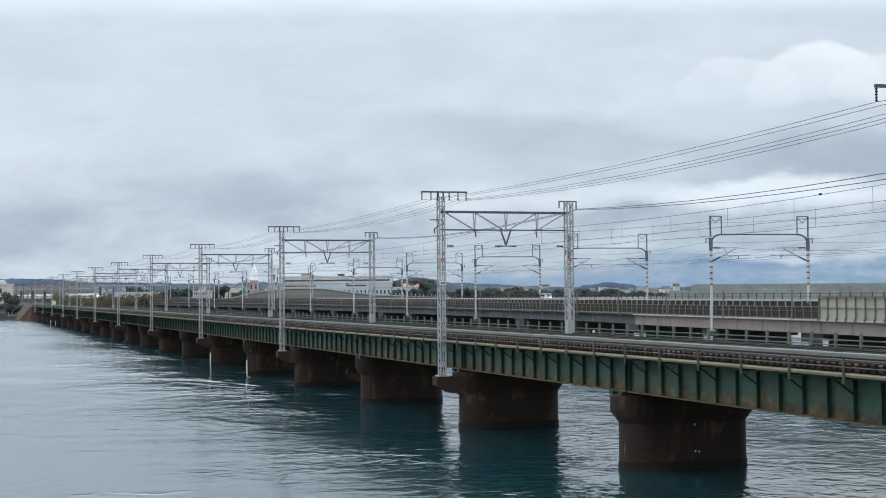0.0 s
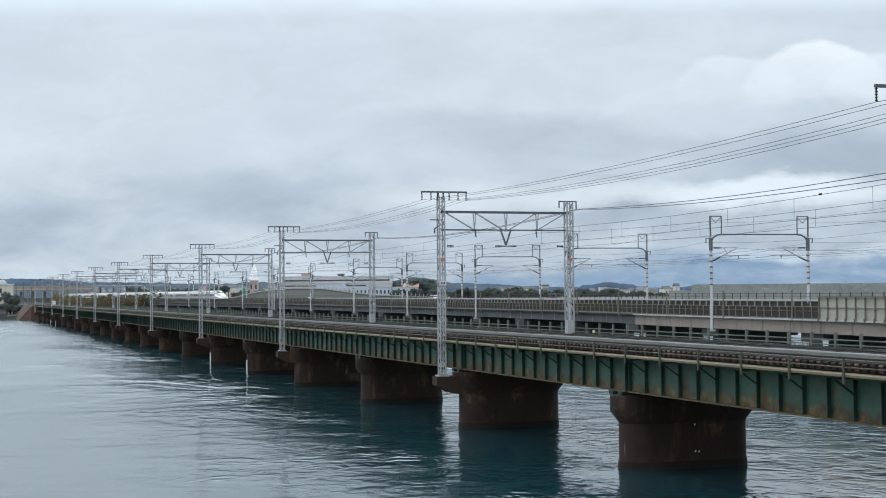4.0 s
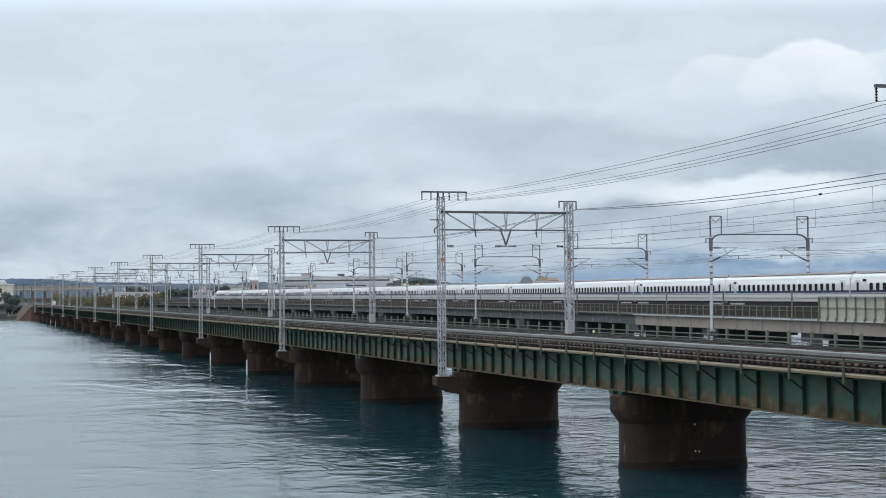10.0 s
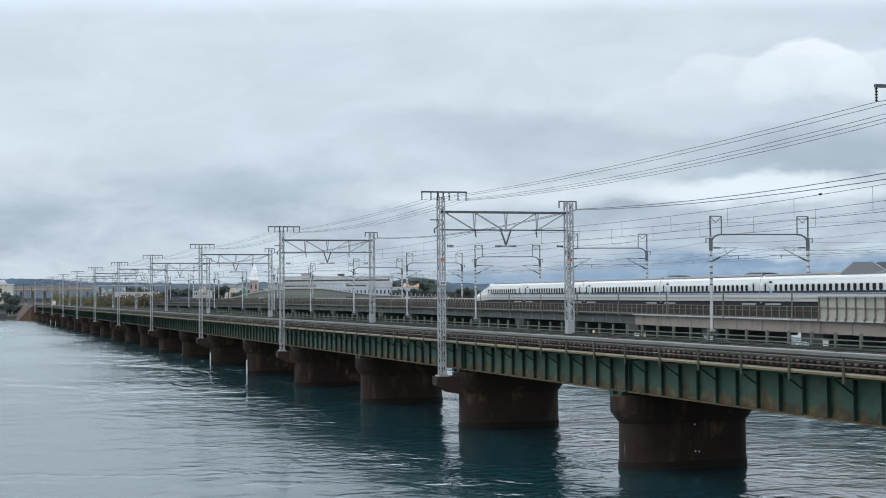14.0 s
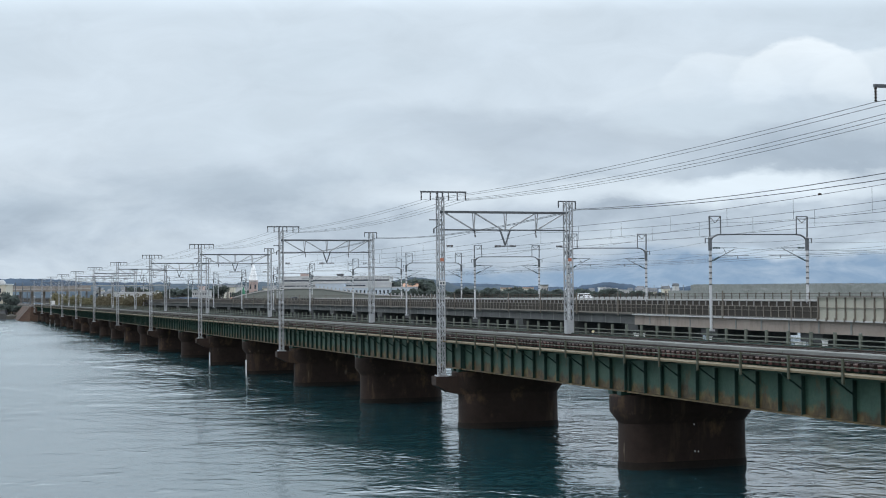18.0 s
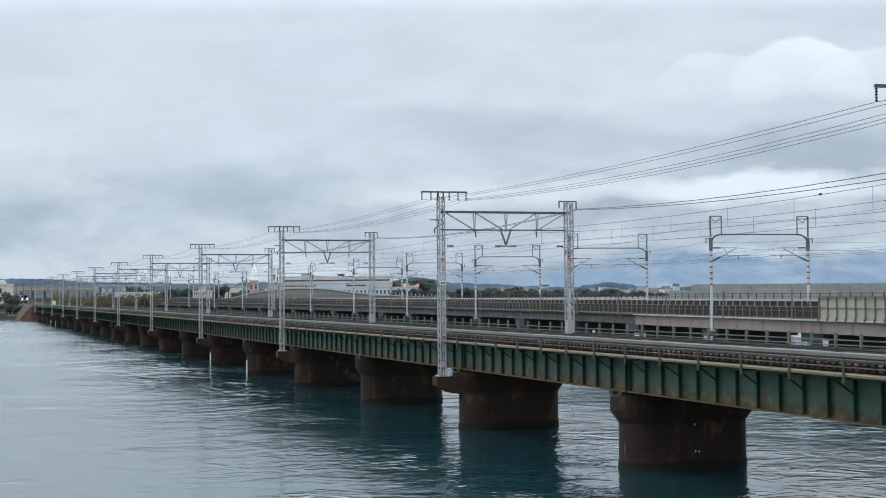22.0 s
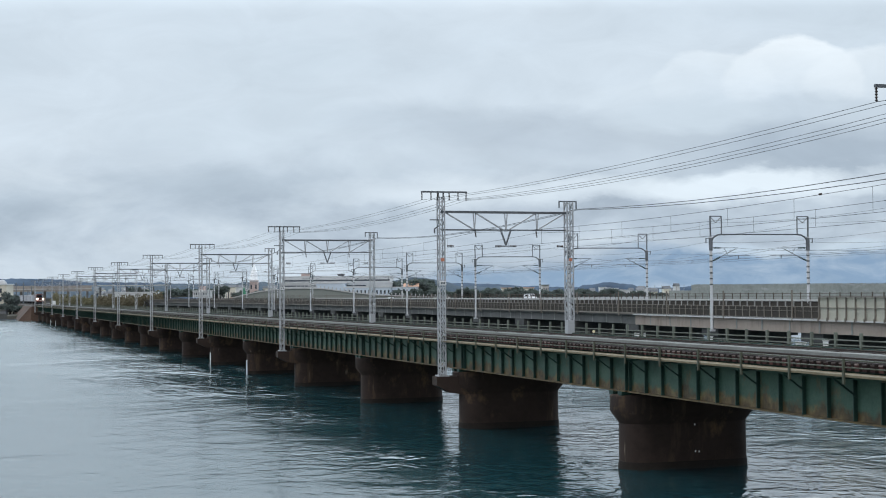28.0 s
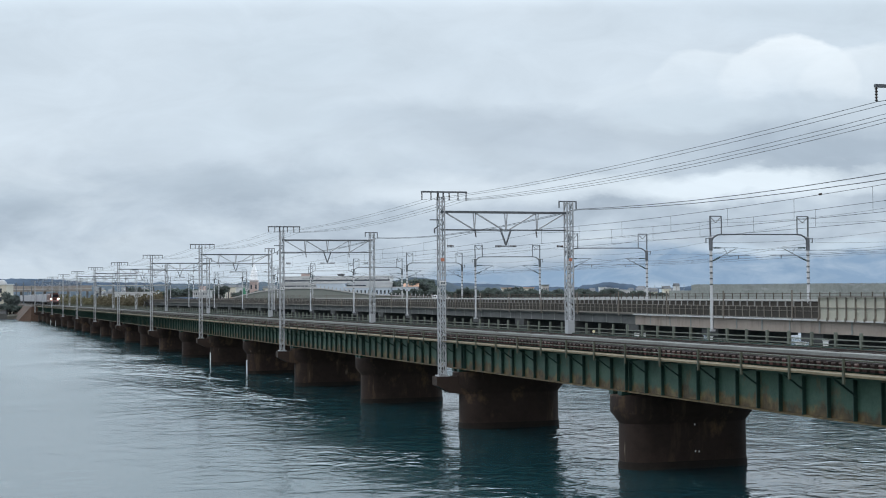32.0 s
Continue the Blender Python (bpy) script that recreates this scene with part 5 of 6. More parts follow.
# trees and scrub
def clump_mesh(name, n, rx, ry, rz, size, seed, material):
    """A ragged crown of many small leaf clumps."""
    rng = random.Random(seed)
    f = Form()
    lobes = [(rng.uniform(-0.6, 0.6) * rx, rng.uniform(-0.6, 0.6) * ry, rng.uniform(-0.45, 0.5) * rz, rng.uniform(0.35, 0.6)) for _ in range(9)]
    for _ in range(n):
        lx, ly, lz, r = rng.choice(lobes)
        v = Vector((rng.gauss(0, 1), rng.gauss(0, 1), rng.gauss(0, 1))).normalized() * rng.uniform(0.6, 1.0)
        c = Vector((lx + v.x * r * rx, ly + v.y * r * ry, lz + v.z * r * rz))
        a = Vector((rng.gauss(0, 1), rng.gauss(0, 1), rng.gauss(0, 1))).normalized()
        b = a.cross(Vector((rng.gauss(0, 1), rng.gauss(0, 1), rng.gauss(0, 1)))).normalized()
        s = size * rng.uniform(0.6, 1.4)
        m = len(f.v)
        f.v += [tuple(c - a * s), tuple(c - b * s * 0.6), tuple(c + a * s), tuple(c + b * s * 0.6)]
        f.f.append((m, m + 1, m + 2, m + 3))
    me = bpy.data.meshes.new(name)
    me.from_pydata(f.v, [], f.f)
    me.materials.append(material)
    return me


CROWNS = [clump_mesh("crown", 1300, 3.2, 3.2, 2.6, 0.4, 10 + i, M_LEAF) for i in range(4)]
TRUNK = Form().tube([(0, 0, 0), (0.1, 0, 0.4), (0.05, 0.05, 0.75), (0.0, 0, 1.0)], [0.05, 0.04, 0.03, 0.015], 6).bar((0.05, 0, 0.6), (0.3, 0.1, 0.85), 0.02).bar((0.05, 0, 0.65), (-0.28, -0.1, 0.9), 0.02).mesh("trunk", M_BARK)
rt = random.Random(5)


def tree(p, h, w, label="dark evergreen tree with a ragged crown"):
    t = thing("tree", label, "tree", Matrix.Translation(p) @ Matrix.Rotation(rt.uniform(0, 6.3), 4, "Z"), "trees on the far shore")
    c = part("trunk", TRUNK, M_BARK, t)
    c.scale = (h * 0.75, h * 0.75, h * 0.75)
    o = part("crown", rt.choice(CROWNS), M_LEAF, t, at=(0, 0, h * 0.6))
    o.scale = (w / 6.4, w / 6.4, h * 0.8 / 5.2)
    return t


for k0, k1, d, n, h0, h1 in ((-6, 70, 840, 20, 7.5, 10.5), (36, 66, 790, 7, 7, 9), (88, 104, 800, 10, 7.0, 10.0), (104, 122, 800, 9, 6.5, 9.5), (122, 150, 800, 8, 5.0, 7.5), (-34, -8, 980, 8, 15, 18), (130, 137, 720, 2, 6.5, 7.5), (-34, -20, 760, 3, 8, 10), (-215, -150, 1050, 12, 10, 15), (-140, -120, 1000, 4, 10, 12), (70, 90, 900, 6, 8, 10)):
    for i in range(n):
        k = k0 + (k1 - k0) * (i + rt.uniform(0.1, 0.9)) / n
        h = rt.uniform(h0, h1)
        tree(afar(k, d + rt.uniform(-20, 30), 1.6), h, h * rt.uniform(0.8, 1.3))
for k, d, h, w in ((-295.5, 552, 9.0, 6.5), (-293, 548, 7.5, 5.0), (-300, 545, 4.5, 7.0), (-296, 540, 4.0, 6.0), (-290, 538, 3.5, 5.0)):
    tree(afar(k, d, 1.4), h, w, "dark round-headed tree beside the quay")

# reed beds and scrub between the near line and the viaduct
def scrub(name, label, k0, k1, d0, d1, top, n, material, seed):
    """A ragged mass of small leaf clumps over a strip of ground."""
    rr = random.Random(seed)
    f = Form()
    for _ in range(n):
        k, d = rr.uniform(k0, k1), rr.uniform(d0, d1)
        p = afar(k, d)
        if p.x < 15:
            continue
        h = top * (0.72 + 0.5 * noise.noise(Vector((p.x * 0.09, p.y * 0.05, seed))) + 0.25 * noise.noise(Vector((p.x * 0.35, p.y * 0.2, seed))))
        h *= min(1.0, (k - k0) / 6 + 0.2, (k1 - k) / 6 + 0.2)
        c = Vector((p.x, p.y, 1.2 + h * math.sqrt(rr.uniform(0.02, 1.0))))
        a = Vector((rr.gauss(0, 1), rr.gauss(0, 1), rr.gauss(0, 1))).normalized()
        b = a.cross(Vector((rr.gauss(0, 1), rr.gauss(0, 1), rr.gauss(0, 1)))).normalized()
        s = rr.uniform(0.35, 0.8)
        m = len(f.v)
        f.v += [tuple(c - a * s), tuple(c - b * s * 0.6), tuple(c + a * s), tuple(c + b * s * 0.6)]
        f.f.append((m, m + 1, m + 2, m + 3))
    me = bpy.data.meshes.new(name)
    me.from_pydata(f.v, [], f.f)
    me.materials.append(material)
    tagged(new(name, me), label, "scrub", kind="stuff")


M_SCRUB = surf("brown_winter_scrub", (0.135, 0.118, 0.075), 0.95, 0.0, 0.5, 0.06, 0.5, bump=0.0)
leafy(M_SCRUB, (0.12, 0.1, 0.065), 0.3)
scrub("reed_bed", "tall yellow-green reeds on the far bank", -276, -232, 580, 640, 8.2, 9000, M_REED, 3)
scrub("scrub", "brown winter scrub on the far bank", -240, -188, 560, 640, 7.6, 11000, M_SCRUB, 4)
scrub("scrub", "dark low scrub beside the quay", -304, -288, 532, 540, 3.0, 2500, M_LEAF, 5)


# buildings
def block(name, label, k0, k1, z0, z1, d, deep, wall, roof=None, rows=0, cols=0, gable=0.0, pane=None, group="far buildings", eave=0.4):
    """A building seen from the lookout: walls, roof, windows each on their own."""
    w = (k1 - k0) * 0.001 * d
    t = thing(name, label, "building", facing((k0 + k1) / 2, d), group)
    part("wall", Form().box(-w / 2, w / 2, 0, deep, z0, z1), wall, t)
    if gable:
        e = eave
        f = Form().loft([[(x, -e, z1), (x, deep / 2, z1 + gable), (x, deep + e, z1), (x, deep / 2, z1 - 0.05)] for x in (-w / 2 - e, w / 2 + e)])
        part("roof", f, roof or M_ROOF, t)
    else:
        part("roof", Form().box(-w / 2 - eave, w / 2 + eave, -eave, deep + eave, z1, z1 + 0.5), roof or M_ROOF, t)
    if rows:
        pw, ph = w / cols * 0.42, (z1 - z0) / rows * 0.42
        me = Form().box(-pw / 2, pw / 2, -0.08, 0.02, -ph / 2, ph / 2).mesh("window", pane or M_PANE)
        for r in range(rows):
            for c in range(cols):
                part("window", me, M_PANE, t, at=(-w / 2 + w * (c + 0.5) / cols, 0, z0 + (z1 - z0) * (r + 0.5) / rows))
    return t


D = 950
block("factory_hall", "long white factory hall with a flat roof", -110, -36, 10, 20.2, D + 40, 60, M_OFFWHITE, M_OFFWHITE, 0, 0)
part("window_band", Form().box(-36, 36, -0.1, 0.02, 17.2, 18.2), M_PANE, bpy.data.objects["factory_hall"], "dark window band")
block("factory_hall", "long white factory hall with a dark window band", -112, -35, 1, 15.6, D + 15, 60, M_OFFWHITE, M_OFFWHITE)
HALL = bpy.data.objects["factory_hall.001"]
part("window_band", Form().box(-36, 36, -0.1, 0.02, 10.6, 12.2), M_PANE, HALL, "dark window band")
part("window_band", Form().box(-36, 20, -0.1, 0.02, 13.6, 14.3), M_PANE, HALL, "dark window band")
block("factory_block", "pale blue factory block with plain walls", -87, -67, 1, 15.3, D, 20, M_PALEBLUE, M_OFFWHITE)
block("office_building", "white office building with a row of dark windows", -68, -36, 1, 12.4, D - 20, 20, M_PALEBLUE, M_OFFWHITE, 2, 12)
block("office_building", "low white building with small windows", -35.5, -19, 1, 12.3, D - 10, 18, M_PALEBLUE, M_OFFWHITE, 2, 7)
block("house", "house with a faded orange roof", -27, -17, 8, 12.9, D + 5, 12, M_OFFWHITE, M_ORANGE_ROOF, 0, 0, 2.2)
block("roof_plant", "pink plant room on the factory roof", -97, -91.5, 20, 22.4, D + 50, 8, M_PINK, M_PINK)
block("roof_plant", "dark plant room on the factory roof", -72, -68, 20, 21.8, D + 50, 8, M_ROOF, M_ROOF)
block("warehouse", "long low white shed beyond the scrub", -224, -197, 6, 9.9, 800, 20, M_OFFWHITE, M_OFFWHITE, 0, 0)
block("apartment_building", "white stepped building with balconies", -171, -161, 1, 11.0, 930, 20, M_OFFWHITE, M_OFFWHITE, 3, 6)
block("apartment_tower", "pinkish stair tower above a white building", -167, -163.5, 10, 14.0, 945, 8, M_PINK, M_PINK, 2, 2)
block("warehouse", "low warehouse with a dull blue roof", -188, -170, 1, 5.5, 780, 20, M_OFFWHITE, M_BLUEROOF, 0, 0, 1.6)
for k0, k1, z1, d, w, r in ((107, 111, 12.5, 1300, M_OFFWHITE, M_OFFWHITE), (120, 127, 8.8, 820, M_OFFWHITE, M_OFFWHITE), (99, 103, 10.5, 1250, M_OFFWHITE, M_ROOF), (138, 144, 11.5, 1300, M_OFFWHITE, M_ROOF), (67.5, 72.0, 12.6, 900, M_EDGE, M_PALEGREEN), (40, 62, 11.6, 1050, M_CREAM, M_ORANGE_ROOF), (84, 89, 12.0, 1100, M_PALEBLUE, M_OFFWHITE), (114, 119, 10.5, 1000, M_OFFWHITE, M_OFFWHITE), (149, 156, 11.0, 1250, M_PALEBLUE, M_ROOF)):
    block("town_building", "pale town building beyond the trees", k0, k1, 1, z1, d, 14, w, r, 2, 4)
rh = random.Random(12)
for i in range(70):
    k = rh.uniform(-156, -118) if i < 16 else rh.uniform(120, 160) if i < 24 else rh.uniform(76, 150)
    d = rh.uniform(1120, 1240) if i < 16 else rh.uniform(900, 1100)
    z = rh.uniform(13.0, 15.5) if i < 16 else rh.uniform(7, 12) if i < 24 else rh.uniform(7, 11)
    w = rh.uniform(3, 5) if i < 16 else rh.uniform(2.0, 4.5)
    if i >= 34:
        k, z, w = rh.uniform(-240, -150), rh.uniform(9.5, 17.0), rh.uniform(1.5, 3.5)
        d = 1433 + 45 * (z - 4) / 14.4
    block("house", "small pale house with a grey gable roof", k, k + w, 1 if i < 34 else z - 4, z, d, 9, rh.choice((M_OFFWHITE, M_CREAM, M_OFFWHITE)), M_ROOF, 1, 3, 1.8, group="far houses")

# tower with a spire
t = thing("spire_tower", "pinkish tower with a tall white spire", "tower", facing(-129.5, 1000), "far buildings")
part("tower", Form().box(-2.6, 2.6, 0, 6.6, 1, 18.4), M_PINK, t)
part("cornice", Form().box(-2.9, 2.9, -0.3, 6.9, 17.6, 18.1), M_OFFWHITE, t)
part("spire", Form().loft([[(math.cos(a) * r, 3.3 + math.sin(a) * r, z) for a in [math.pi / 4 * i for i in range(8)]] for r, z in ((3.1, 18.4), (2.5, 22.5), (1.3, 26.8), (0.2, 29.8))]), M_SPIRE, t, "tapered white spire")
for x in (-1.6, 1.6):
    part("window", Form().box(x - 0.5, x + 0.5, -0.06, 0.02, 12.5, 15.5), M_PANE, t)
t = thing("green_pavilion", "green conical roofed pavilion", "pavilion", facing(-136, 900), "far buildings")
part("drum", Form().tube([(0, 0, 1), (0, 0, 7)], 1.3, 10), M_OFFWHITE, t)
part("roof", Form().tube([(0, 0, 6.9), (0, 0, 13.5)], [1.9, 0.1], 10), M_GREENCONE, t)
t = thing("house", "house with a brick-red roof beside the road", "building", facing(-141, 860), "far buildings")
part("wall", Form().box(-3.6, 3.6, 0, 8, 1, 5.0), M_CREAM, t)
part("roof", Form().loft([[(x, -0.4, 5.0), (x, 4, 7.0), (x, 8.4, 5.0)] for x in (-3.9, 3.9)]), M_ORANGE_ROOF, t)

# cream building on the far quay
t = thing("quay_building", "cream plaster building with a small dome by the water", "building", facing(-306, 556), "far buildings")
part("wall", Form().box(-8, 4.4, 0, 9, 1.5, 12.6), M_CREAM, t)
part("cornice", Form().box(-8.2, 4.7, -0.3, 9.3, 12.6, 13.0), M_OFFWHITE, t)
part("dome", Form().tube([(1.6, 4, 13.0), (1.6, 4, 13.7), (1.6, 4, 14.4), (1.6, 4, 14.7)], [1.7, 1.6, 0.9, 0.1], 12), M_OFFWHITE, t, smooth=True)
for r in range(3):
    for c in (-1.0, 2.0):
        part("window", Form().box(c - 0.6, c + 0.6, -0.08, 0.02, 3.2 + r * 3.2, 4.9 + r * 3.2), M_PANE, t)
t = thing("boat_shed", "small dark shed on the quay", "shed", facing(-302, 534), "far buildings")
part("wall", Form().box(-3, 1.6, 0, 4, 0.0, 3.0), M_ROOF, t)
part("roof", Form().box(-3.2, 1.8, -0.2, 4.2, 3.0, 3.3), M_QUAY, t)
for k, d in ((-298.8, 522), (-296.5, 524)):
    b = thing("small_boat", "small white boat moored at the quay", "boat", facing(k, d), "moored boats")
    part("hull", Form().loft([[(-2.2, -0.8, 0.7), (-2.2, 0.8, 0.7), (-1.9, 0.6, -0.2), (-1.9, -0.6, -0.2)], [(1.2, -0.8, 0.75), (1.2, 0.8, 0.75), (1.2, 0.6, -0.2), (1.2, -0.6, -0.2)], [(2.6, -0.1, 1.0), (2.6, 0.1, 1.0), (2.2, 0.08, 0), (2.2, -0.08, 0)]]), M_WHITE, b)
    part("cabin", Form().box(-1.0, 0.4, -0.5, 0.5, 0.7, 1.5), M_OFFWHITE, b)
whole("jetty", Form().box(-30, -4, 519.0, 520.6, 0.15, 0.45), M_STEEL_DARK, "dark floating jetty at the far bank", "jetty", kind="structure")

# dark poles beside the line beyond the bridge
for i, (k, h) in enumerate(((-295.5, 13.2), (-291.5, 13.8), (-286.5, 14.0), (-281, 13.0), (-283.5, 11.0))):
    t = thing("utility_pole", "dark slender utility pole beside the line", "pole", Matrix.Translation(afar(k, 575 + 14 * i, 1.5)), "utility poles")
    part("shaft", Form().tube([(0, 0, 0), (0, 0, h - 1.5)], [0.28, 0.18], 8), M_STEEL_DARK, t)
    part("crossarm", Form().bar((-1, 0, h - 2.6), (1, 0, h - 2.6), 0.14), M_STEEL_DARK, t)
t = thing("relay_cabinet", "small white relay cabinet beside the track", "cabinet", Matrix.Translation((7.2, 512, 5.12)))
part("box", Form().box(-0.6, 0.6, 0, 1.0, 0.1, 1.4), M_WHITE, t)
part("plinth", Form().box(-1, 1, -0.1, 1.1, 0.0, 0.12), M_CONC, t)

# far elevated road on legs
t = thing("elevated_road", "long pale elevated road on slender legs", "elevated road", kind="structure")
f = Form()
f.loft([[tuple(afar(k, 820, z)) for z in (11.2, 14.4)] + [tuple(afar(k, 832, z)) for z in (14.4, 11.2)] for k in (-330, -290, -240)])
part("deck", f, M_BEIGE, t)
f = Form().loft([[tuple(afar(k, 819.6, z)) for z in (12.3, 12.7)] + [tuple(afar(k, 820.2, z)) for z in (12.7, 12.3)] for k in (-330, -290, -240)])
part("ledge", f, M_EDGE, t)
for i in range(11):
    k = -328 + i * 8
    part("leg", Form().bar(afar(k, 826, 1.5), afar(k, 826, 11.3), 1.2), M_BEIGE, t)
f = Form().loft([[tuple(afar(k, 1010, z)) for z in (15.5, 16.0)] + [tuple(afar(k, 1020, z)) for z in (16.0, 15.5)] for k in (-246, -186)])
part("deck", f, M_EDGE, t)
for i in range(7):
    part("leg", Form().bar(afar(-243 + i * 9, 1015, 1.5), afar(-243 + i * 9, 1015, 14.7), 1.2), M_CONC, t)

# pale panelled ramp that climbs behind the road
t = thing("ramp_wall", "pale grey-green panelled road ramp with white pickets", "ramp", kind="structure")
RAMP = [(-144, 6.7), (-136.5, 7.9), (-125, 9.3), (-109.5, 10.3), (-94, 10.5), (-82, 10.2), (-63, 8.6), (-45, 7.4), (-17, 6.6), (5, 6.2)]
f = Form().loft([[tuple(afar(k, 600, 0.5)), tuple(afar(k, 600, h)), tuple(afar(k, 612, h)), tuple(afar(k, 612, 0.5))] for k, h in RAMP])
part("bank", f, M_PALEGREEN, t)
f = Form()
for (k, h), (k2, h2) in zip(RAMP, RAMP[1:]):
    f.bar(afar(k, 599.8, h + 0.15), afar(k2, 599.8, h2 + 0.15), 0.4)
part("coping", f, M_EDGE, t)
pk = Form().box(-0.22, 0.22, -0.1, 0.1, 0.0, 0.95).mesh("picket", M_GUARD)
k = -100.0
while k < 3:
    j = max(i for i in range(len(RAMP) - 1) if RAMP[i][0] <= k)
    h = RAMP[j][1] + (RAMP[j + 1][1] - RAMP[j][1]) * (k - RAMP[j][0]) / (RAMP[j + 1][0] - RAMP[j][0])
    part("picket", pk, M_GUARD, t, at=facing(k, 599.7, h + 0.3))
    k += 2.7

# ---------------------------------------------------------------- parallel road bridge
RU0, RU1 = 47.0, 57.0


RX, RY, RA, RG = 51.63, 139.87, 0.0146, -0.0038  # road bridge: origin, heading, grade


def road_at(u, w, z):
    """A point of the road bridge: u across, w along, z up."""
    u -= 1.3e-4 * max(0.0, w - 130) ** 2
    c, s = math.cos(RA), math.sin(RA)
    return Vector((RX + u * c + w * s, RY - u * s + w * c, z + RG * w))


def road_pose(w, u=0.0, z=0.0):
    slope = math.atan(2.6e-4 * max(0.0, w - 130))
    return Matrix.Translation(road_at(u, w, z)) @ Matrix.Rotation(-RA + slope, 4, "Z") @ Matrix.Rotation(math.atan(RG), 4, "X")


def road_z(w):
    """Level of the carriageway above the viaduct's own grade line."""
    return 6.05 + 0.0018 * (w - 105) if w > 105 else 6.05 - 0.0095 * (105 - max(w, -10.0))


def road_strip(u0, u1, dz0, dz1, w0, w1, step=20.0):
    n = max(1, int((w1 - w0) / step))
    rings = []
    for i in range(n + 1):
        w = w0 + (w1 - w0) * i / n
        z = road_z(w)
        rings.append([road_at(u0, w, z + dz0), road_at(u1, w, z + dz0), road_at(u1, w, z + dz1), road_at(u0, w, z + dz1)])
    return Form().loft(rings)


t = thing("road_bridge", "grey road bridge running beside the viaduct", "road bridge", kind="structure")
part("carriageway", road_strip(RU0, RU1, -0.3, 0.0, -330, 900), M_ASPHALT, t)
part("girder", road_strip(RU0 + 0.8, RU1 - 0.8, -2.4, -0.3, -330, 900), M_CONC, t)
part("kerb", road_strip(RU0, RU0 + 0.4, -0.4, 0.25, -330, 900), M_EDGE, t)
part("kerb", road_strip(RU1 - 0.4, RU1, -0.4, 0.25, -330, 900), M_EDGE, t)
part("guard_beam", road_strip(RU0 + 0.1, RU0 + 0.22, 0.55, 0.95, 100, 900), M_GUARD, t, "pale guard beam")
part("guard_beam", road_strip(RU1 - 0.3, RU1 - 0.2, 0.5, 1.05, -330, 900), M_GUARD, t, "pale guard beam")
gp = Form().box(-0.07, 0.07, -0.09, 0.09, 0.0, 1.25).mesh("guard_post", M_GUARD)
w = 100.0
while w < 420:
    part("guard_post", gp, M_GUARD, t, at=road_pose(w, RU0 + 0.25, road_z(w)))
    w += 2.5
for i in range(18):
    w = -140 + i * 38.0
    part("pier", Form().box(RU0 + 1.5, RU1 - 1.5, -1.2, 1.2, -3.0, road_z(w) - 2.3), M_CONC, t, at=road_pose(w))
scr = thing("road_screen", "brown-grey weathered mesh screen along the road bridge", "noise barrier", kind="structure")
pm = Form().box(-0.03, 0.03, 0.004, 2.996, 0.0, 1.0).mesh("screen_panel", M_NET)
sp = Form().box(-0.03, 0.03, -0.03, 0.03, 0.0, 3.25).mesh("screen_post", M_NET)
w = -60.0
while w < 113:
    for r in range(3 if w < 95 else 2 if w < 104 else 1):
        part("screen_panel", pm, M_NET, scr, at=road_pose(w, RU0 + 0.1, road_z(w) + 0.2 + r * 1.004))
    part("screen_post", sp, M_NET, scr, at=road_pose(w, RU0 + 0.18, road_z(w)))
    w += 3.0
part("top_bar", road_strip(RU0 + 0.04, RU0 + 0.16, 3.22, 3.3, -60, 95), M_NET, scr)


def car(label, paint, van):
    t = thing("van" if van else "car", label, "van" if van else "car", group="road traffic")
    L, H = (4.8, 1.95) if van else (4.3, 1.5)
    hw = 0.85
    if van:
        prof = [(-L / 2, 0.35, 1.0), (-L / 2 + 0.7, 0.35, 1.25), (-L / 2 + 1.5, 0.35, H), (L / 2 - 0.1, 0.35, H), (L / 2, 0.35, H - 0.3)]
    else:
        prof = [(-L / 2, 0.35, 0.7), (-L / 2 + 1.0, 0.32, 0.9), (-L / 2 + 1.75, 0.32, H), (L / 2 - 1.2, 0.32, H), (L / 2 - 0.4, 0.32, 1.0), (L / 2, 0.4, 0.85)]
    f = Form().loft([[(-hw, y, z0), (hw, y, z0), (hw, y, z0 + (z1 - z0) * 0.6), (hw * 0.86, y, z1), (-hw * 0.86, y, z1), (-hw, y, z0 + (z1 - z0) * 0.6)] for y, z0, z1 in prof])
    part("body", f, paint, t)
    part("rear_window", Form().box(-hw * 0.8, hw * 0.8, L / 2 - 0.55, L / 2 + 0.02, H * 0.42, H * 0.9), M_GLASS, t)
    part("windscreen", Form().box(-hw * 0.8, hw * 0.8, -L / 2 + 1.0, -L / 2 + 1.7, H * 0.62, H * 0.9), M_GLASS, t)
    for s in (-1, 1):
        part("side_window", Form().box(min(hw * s * 0.9, hw * s * 0.99), max(hw * s * 0.9, hw * s * 0.99), -L / 2 + 1.7, L / 2 - 0.8, H * 0.62, H * 0.86), M_GLASS, t)
        for y in (-L / 2 + 0.85, L / 2 - 0.85):
            part("wheel", Form().tube([(hw * s - 0.1 * s, y, 0.32), (hw * s + 0.03 * s, y, 0.32)], 0.32, 12), M_DARK, t)
    return t


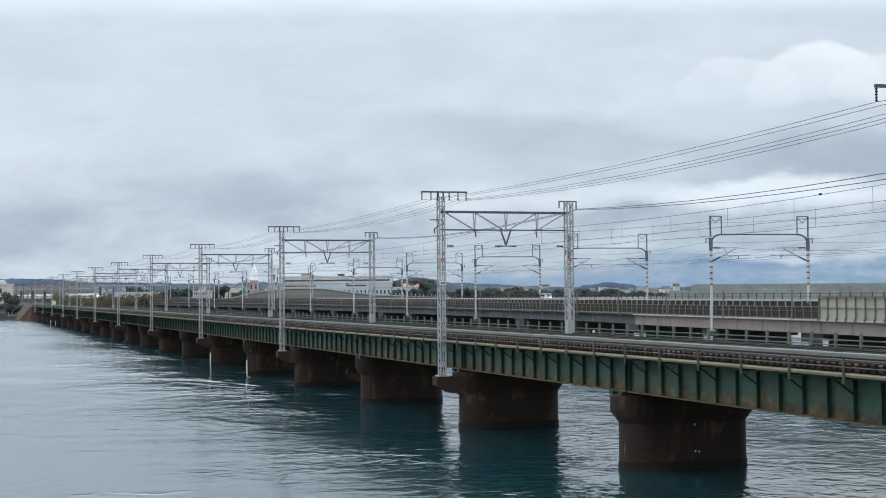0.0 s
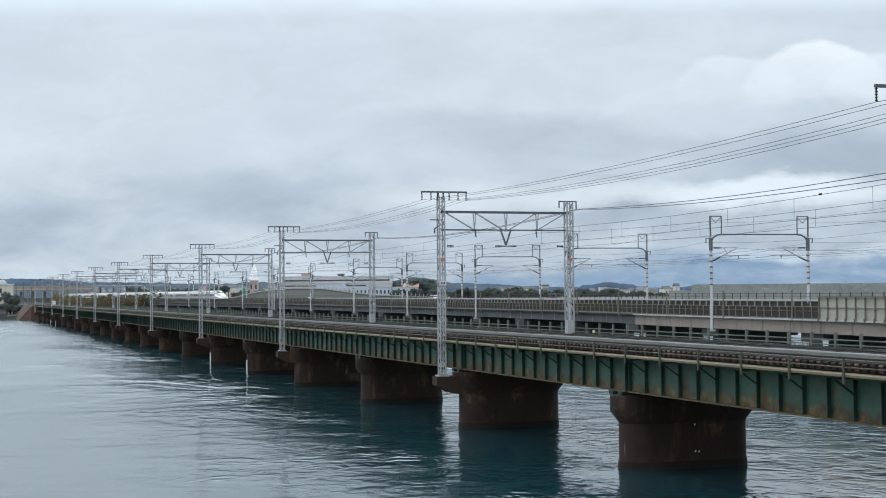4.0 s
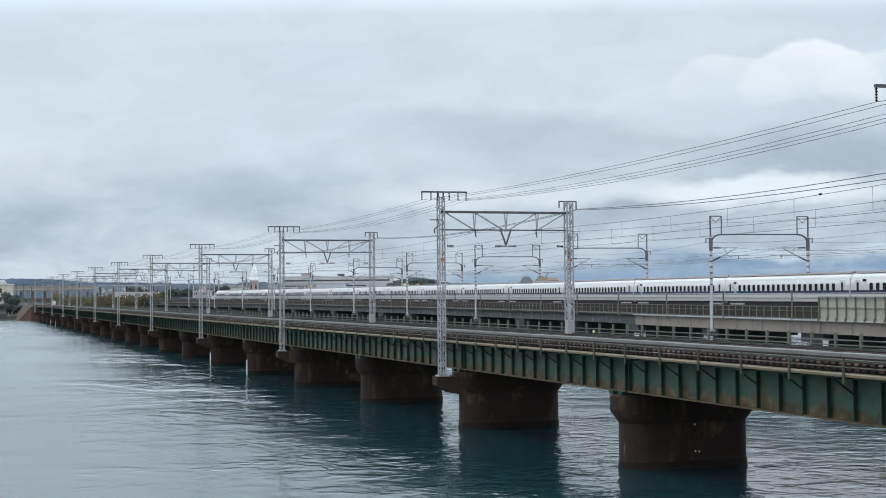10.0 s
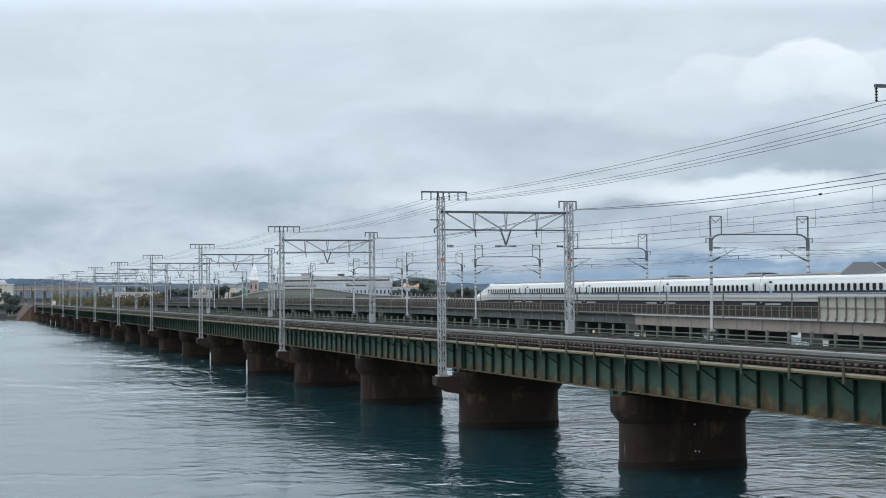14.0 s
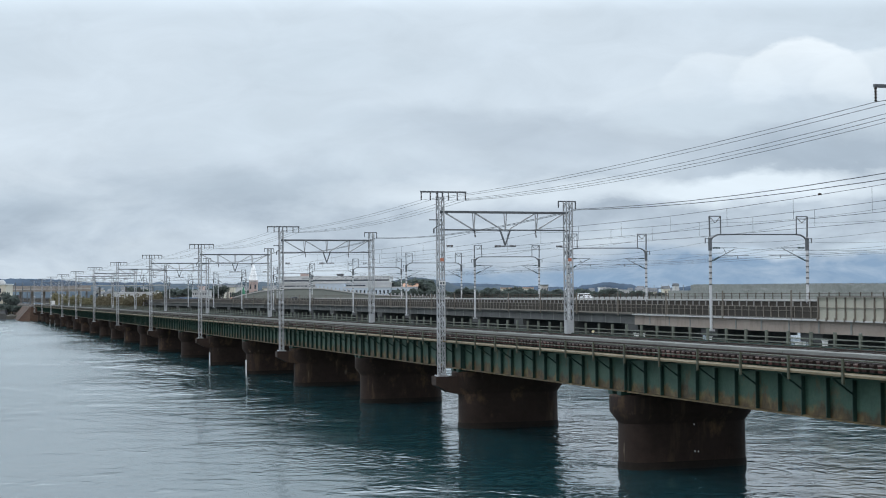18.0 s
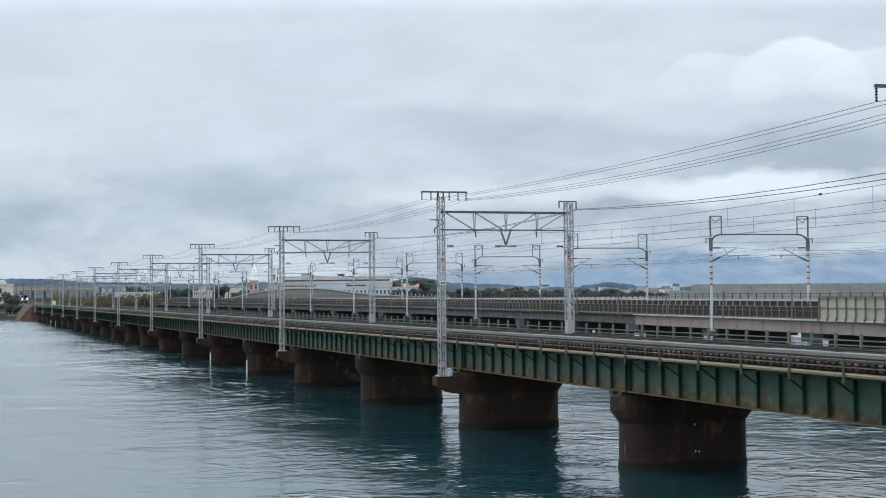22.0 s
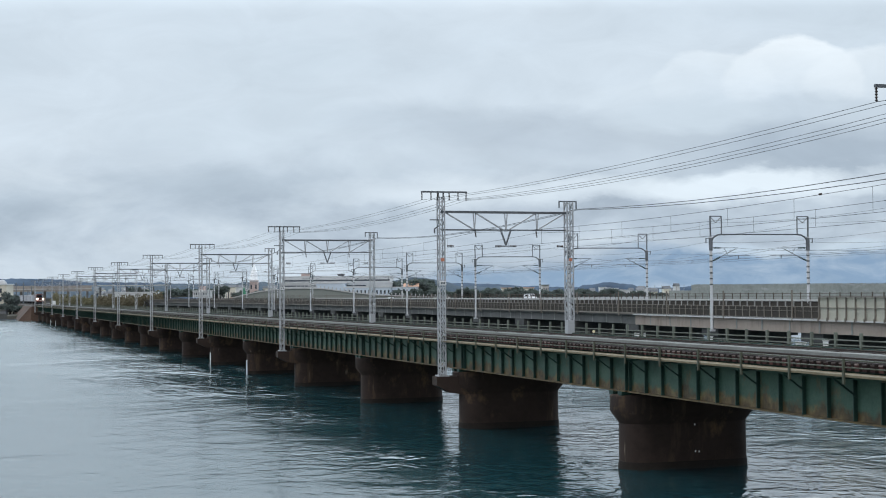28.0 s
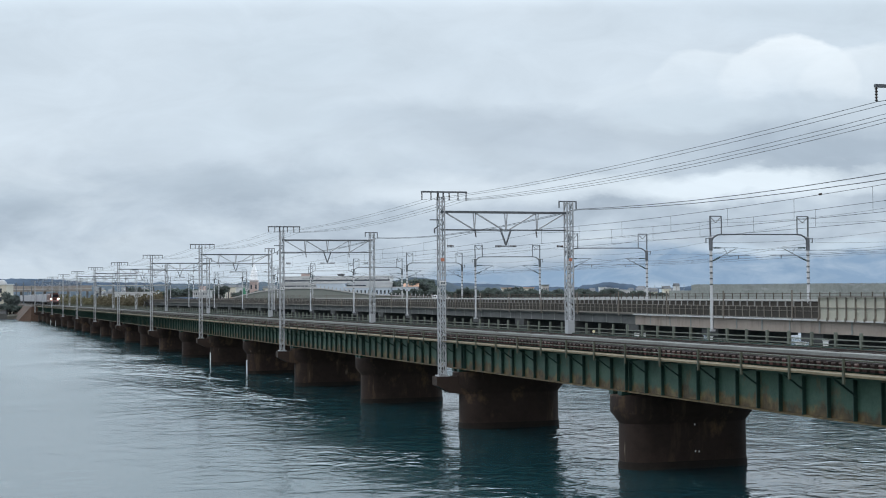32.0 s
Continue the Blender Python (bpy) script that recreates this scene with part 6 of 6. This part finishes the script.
# label, paint, van, lane (1: away, -1: towards), place along the road at a time, speed
TRAFFIC = [
    (car("white van with a dark rear window on the road bridge", M_CARWHITE, True), 1, 0.0, 172.0, 20.0),
    (car("dark van on the road bridge", M_CARDARK, True), 1, 0.8, 111.6, 17.0),
    (car("white car on the road bridge", M_CARWHITE, False), -1, 30.0, 268.0, 19.0),
    (car("white van on the road bridge", M_CARWHITE, True), -1, 18.0, 160.0, 17.0),
    (car("white car on the road bridge", M_CARWHITE, False), 1, 22.0, 420.0, 18.0),
    (car("pale van on the road bridge", M_CARWHITE, True), 1, 22.0, 80.0, 17.0),
]

# white junction boxes behind the far railing of the bridge
part("ledge", Form().box(8.6, 9.5, Y_NEAR, Y_FAR, 4.9, 5.04), M_RIB, tagged(new("cable_ledge"), "dark cable ledge outside the far railing", "ledge", kind="structure"))
for y, w, h, label in ((71.3, 0.3, 0.22, "low white cable cover"), (70.5, 0.2, 0.24, "low white cable cover"), (63.3, 0.25, 0.22, "low white cable cover"), (55.3, 0.6, 0.17, "low white cable cover"), (53.4, 0.2, 0.3, "white junction box")):
    b = thing("junction_box", label + " on the ledge behind the bridge railing", "box", Matrix.Translation((9.0, y, 5.04)), "boxes on the ledge")
    part("case", Form().box(-0.07, 0.07, -w / 2, w / 2, 0, h), M_WHITE, b)
    part("lid", Form().box(-0.09, 0.09, -w / 2 - 0.03, w / 2 + 0.03, h, h + 0.04), M_EDGE, b)
# small round marker lamp beside the track
m = thing("dwarf_signal", "small round dwarf signal with a pale yellow face and dark hood", "signal", Matrix.Translation((7.3, 73.2, 5.12)) @ Matrix.Rotation(radians(-24), 4, "Z"))
part("post", Form().tube([(0, 0, 0), (0, 0, 0.2)], 0.04, 8), M_STEEL_DARK, m)
part("hood", Form().tube([(-0.06, 0.06, 0.24), (-0.06, -0.08, 0.24)], 0.12, 14), M_DARK, m)
part("face", Form().tube([(0.03, -0.07, 0.24), (0.03, -0.1, 0.24)], 0.075, 14), M_YELLOW, m, "pale yellow face")
# white gauge boards on piers
for y in (PIERS[8], PIERS[9], PIERS[22], PIERS[21]):
    b = thing("gauge_board", "white water gauge board on a pier", "gauge board", Matrix.Translation((0.92, y - 0.5, 0)), "gauge boards")
    part("board", Form().box(0.0, 0.06, -0.15, 0.15, 0.0, 1.35), M_WHITE, b)


# ---------------------------------------------------------------- what moves
def motions():
    walk(SKY, [(t, pose(EYE[0], EYE[1], EYE[2], 0.3 * t / 32, 0, -math.degrees(YAW) + 1.1 * t / 32)) for t in (0.0, 8.0, 16.0, 24.0, 32.0)])
    walk(WATER, [(t, pose(-0.9 * t, -0.25 * t, 0)) for t in (0.0, 8.0, 16.0, 24.0, 32.0)])
    times = [0.5 * i for i in range(65)]
    for i, car in enumerate(CARS):
        rows = []
        for t in times:
            w = 21.2 + 64.45 * (9.0 - t) + 14.85 + CAR * i
            m = track_pose(w, TRACK_U, RAIL_Z)
            rows.append((t, m @ pose(0, 0, 0, 0, 0, 180) if i == 15 else m))
        walk(car, rows)
    ys = 486.0 + 9.0
    for i, ob in enumerate([LOCO] + WAGONS):
        off = 0.0 if i == 0 else 19.3 + (i - 1) * 20.4
        walk(ob, [(t, pose(TRACKS[1], ys + off + 20.0 * (32.0 - t), 5.22)) for t in [2.0 * j for j in range(17)]])

    for ob, way, t0, w0, v in TRAFFIC:
        rows = []
        for t in [float(i) for i in range(33)]:
            w = w0 + way * v * (t - t0)
            m = road_pose(w, RU0 + 2.8 if way > 0 else RU1 - 2.8, road_z(w) - 0.0)
            rows.append((t, m))
        walk(ob, rows)


motions()
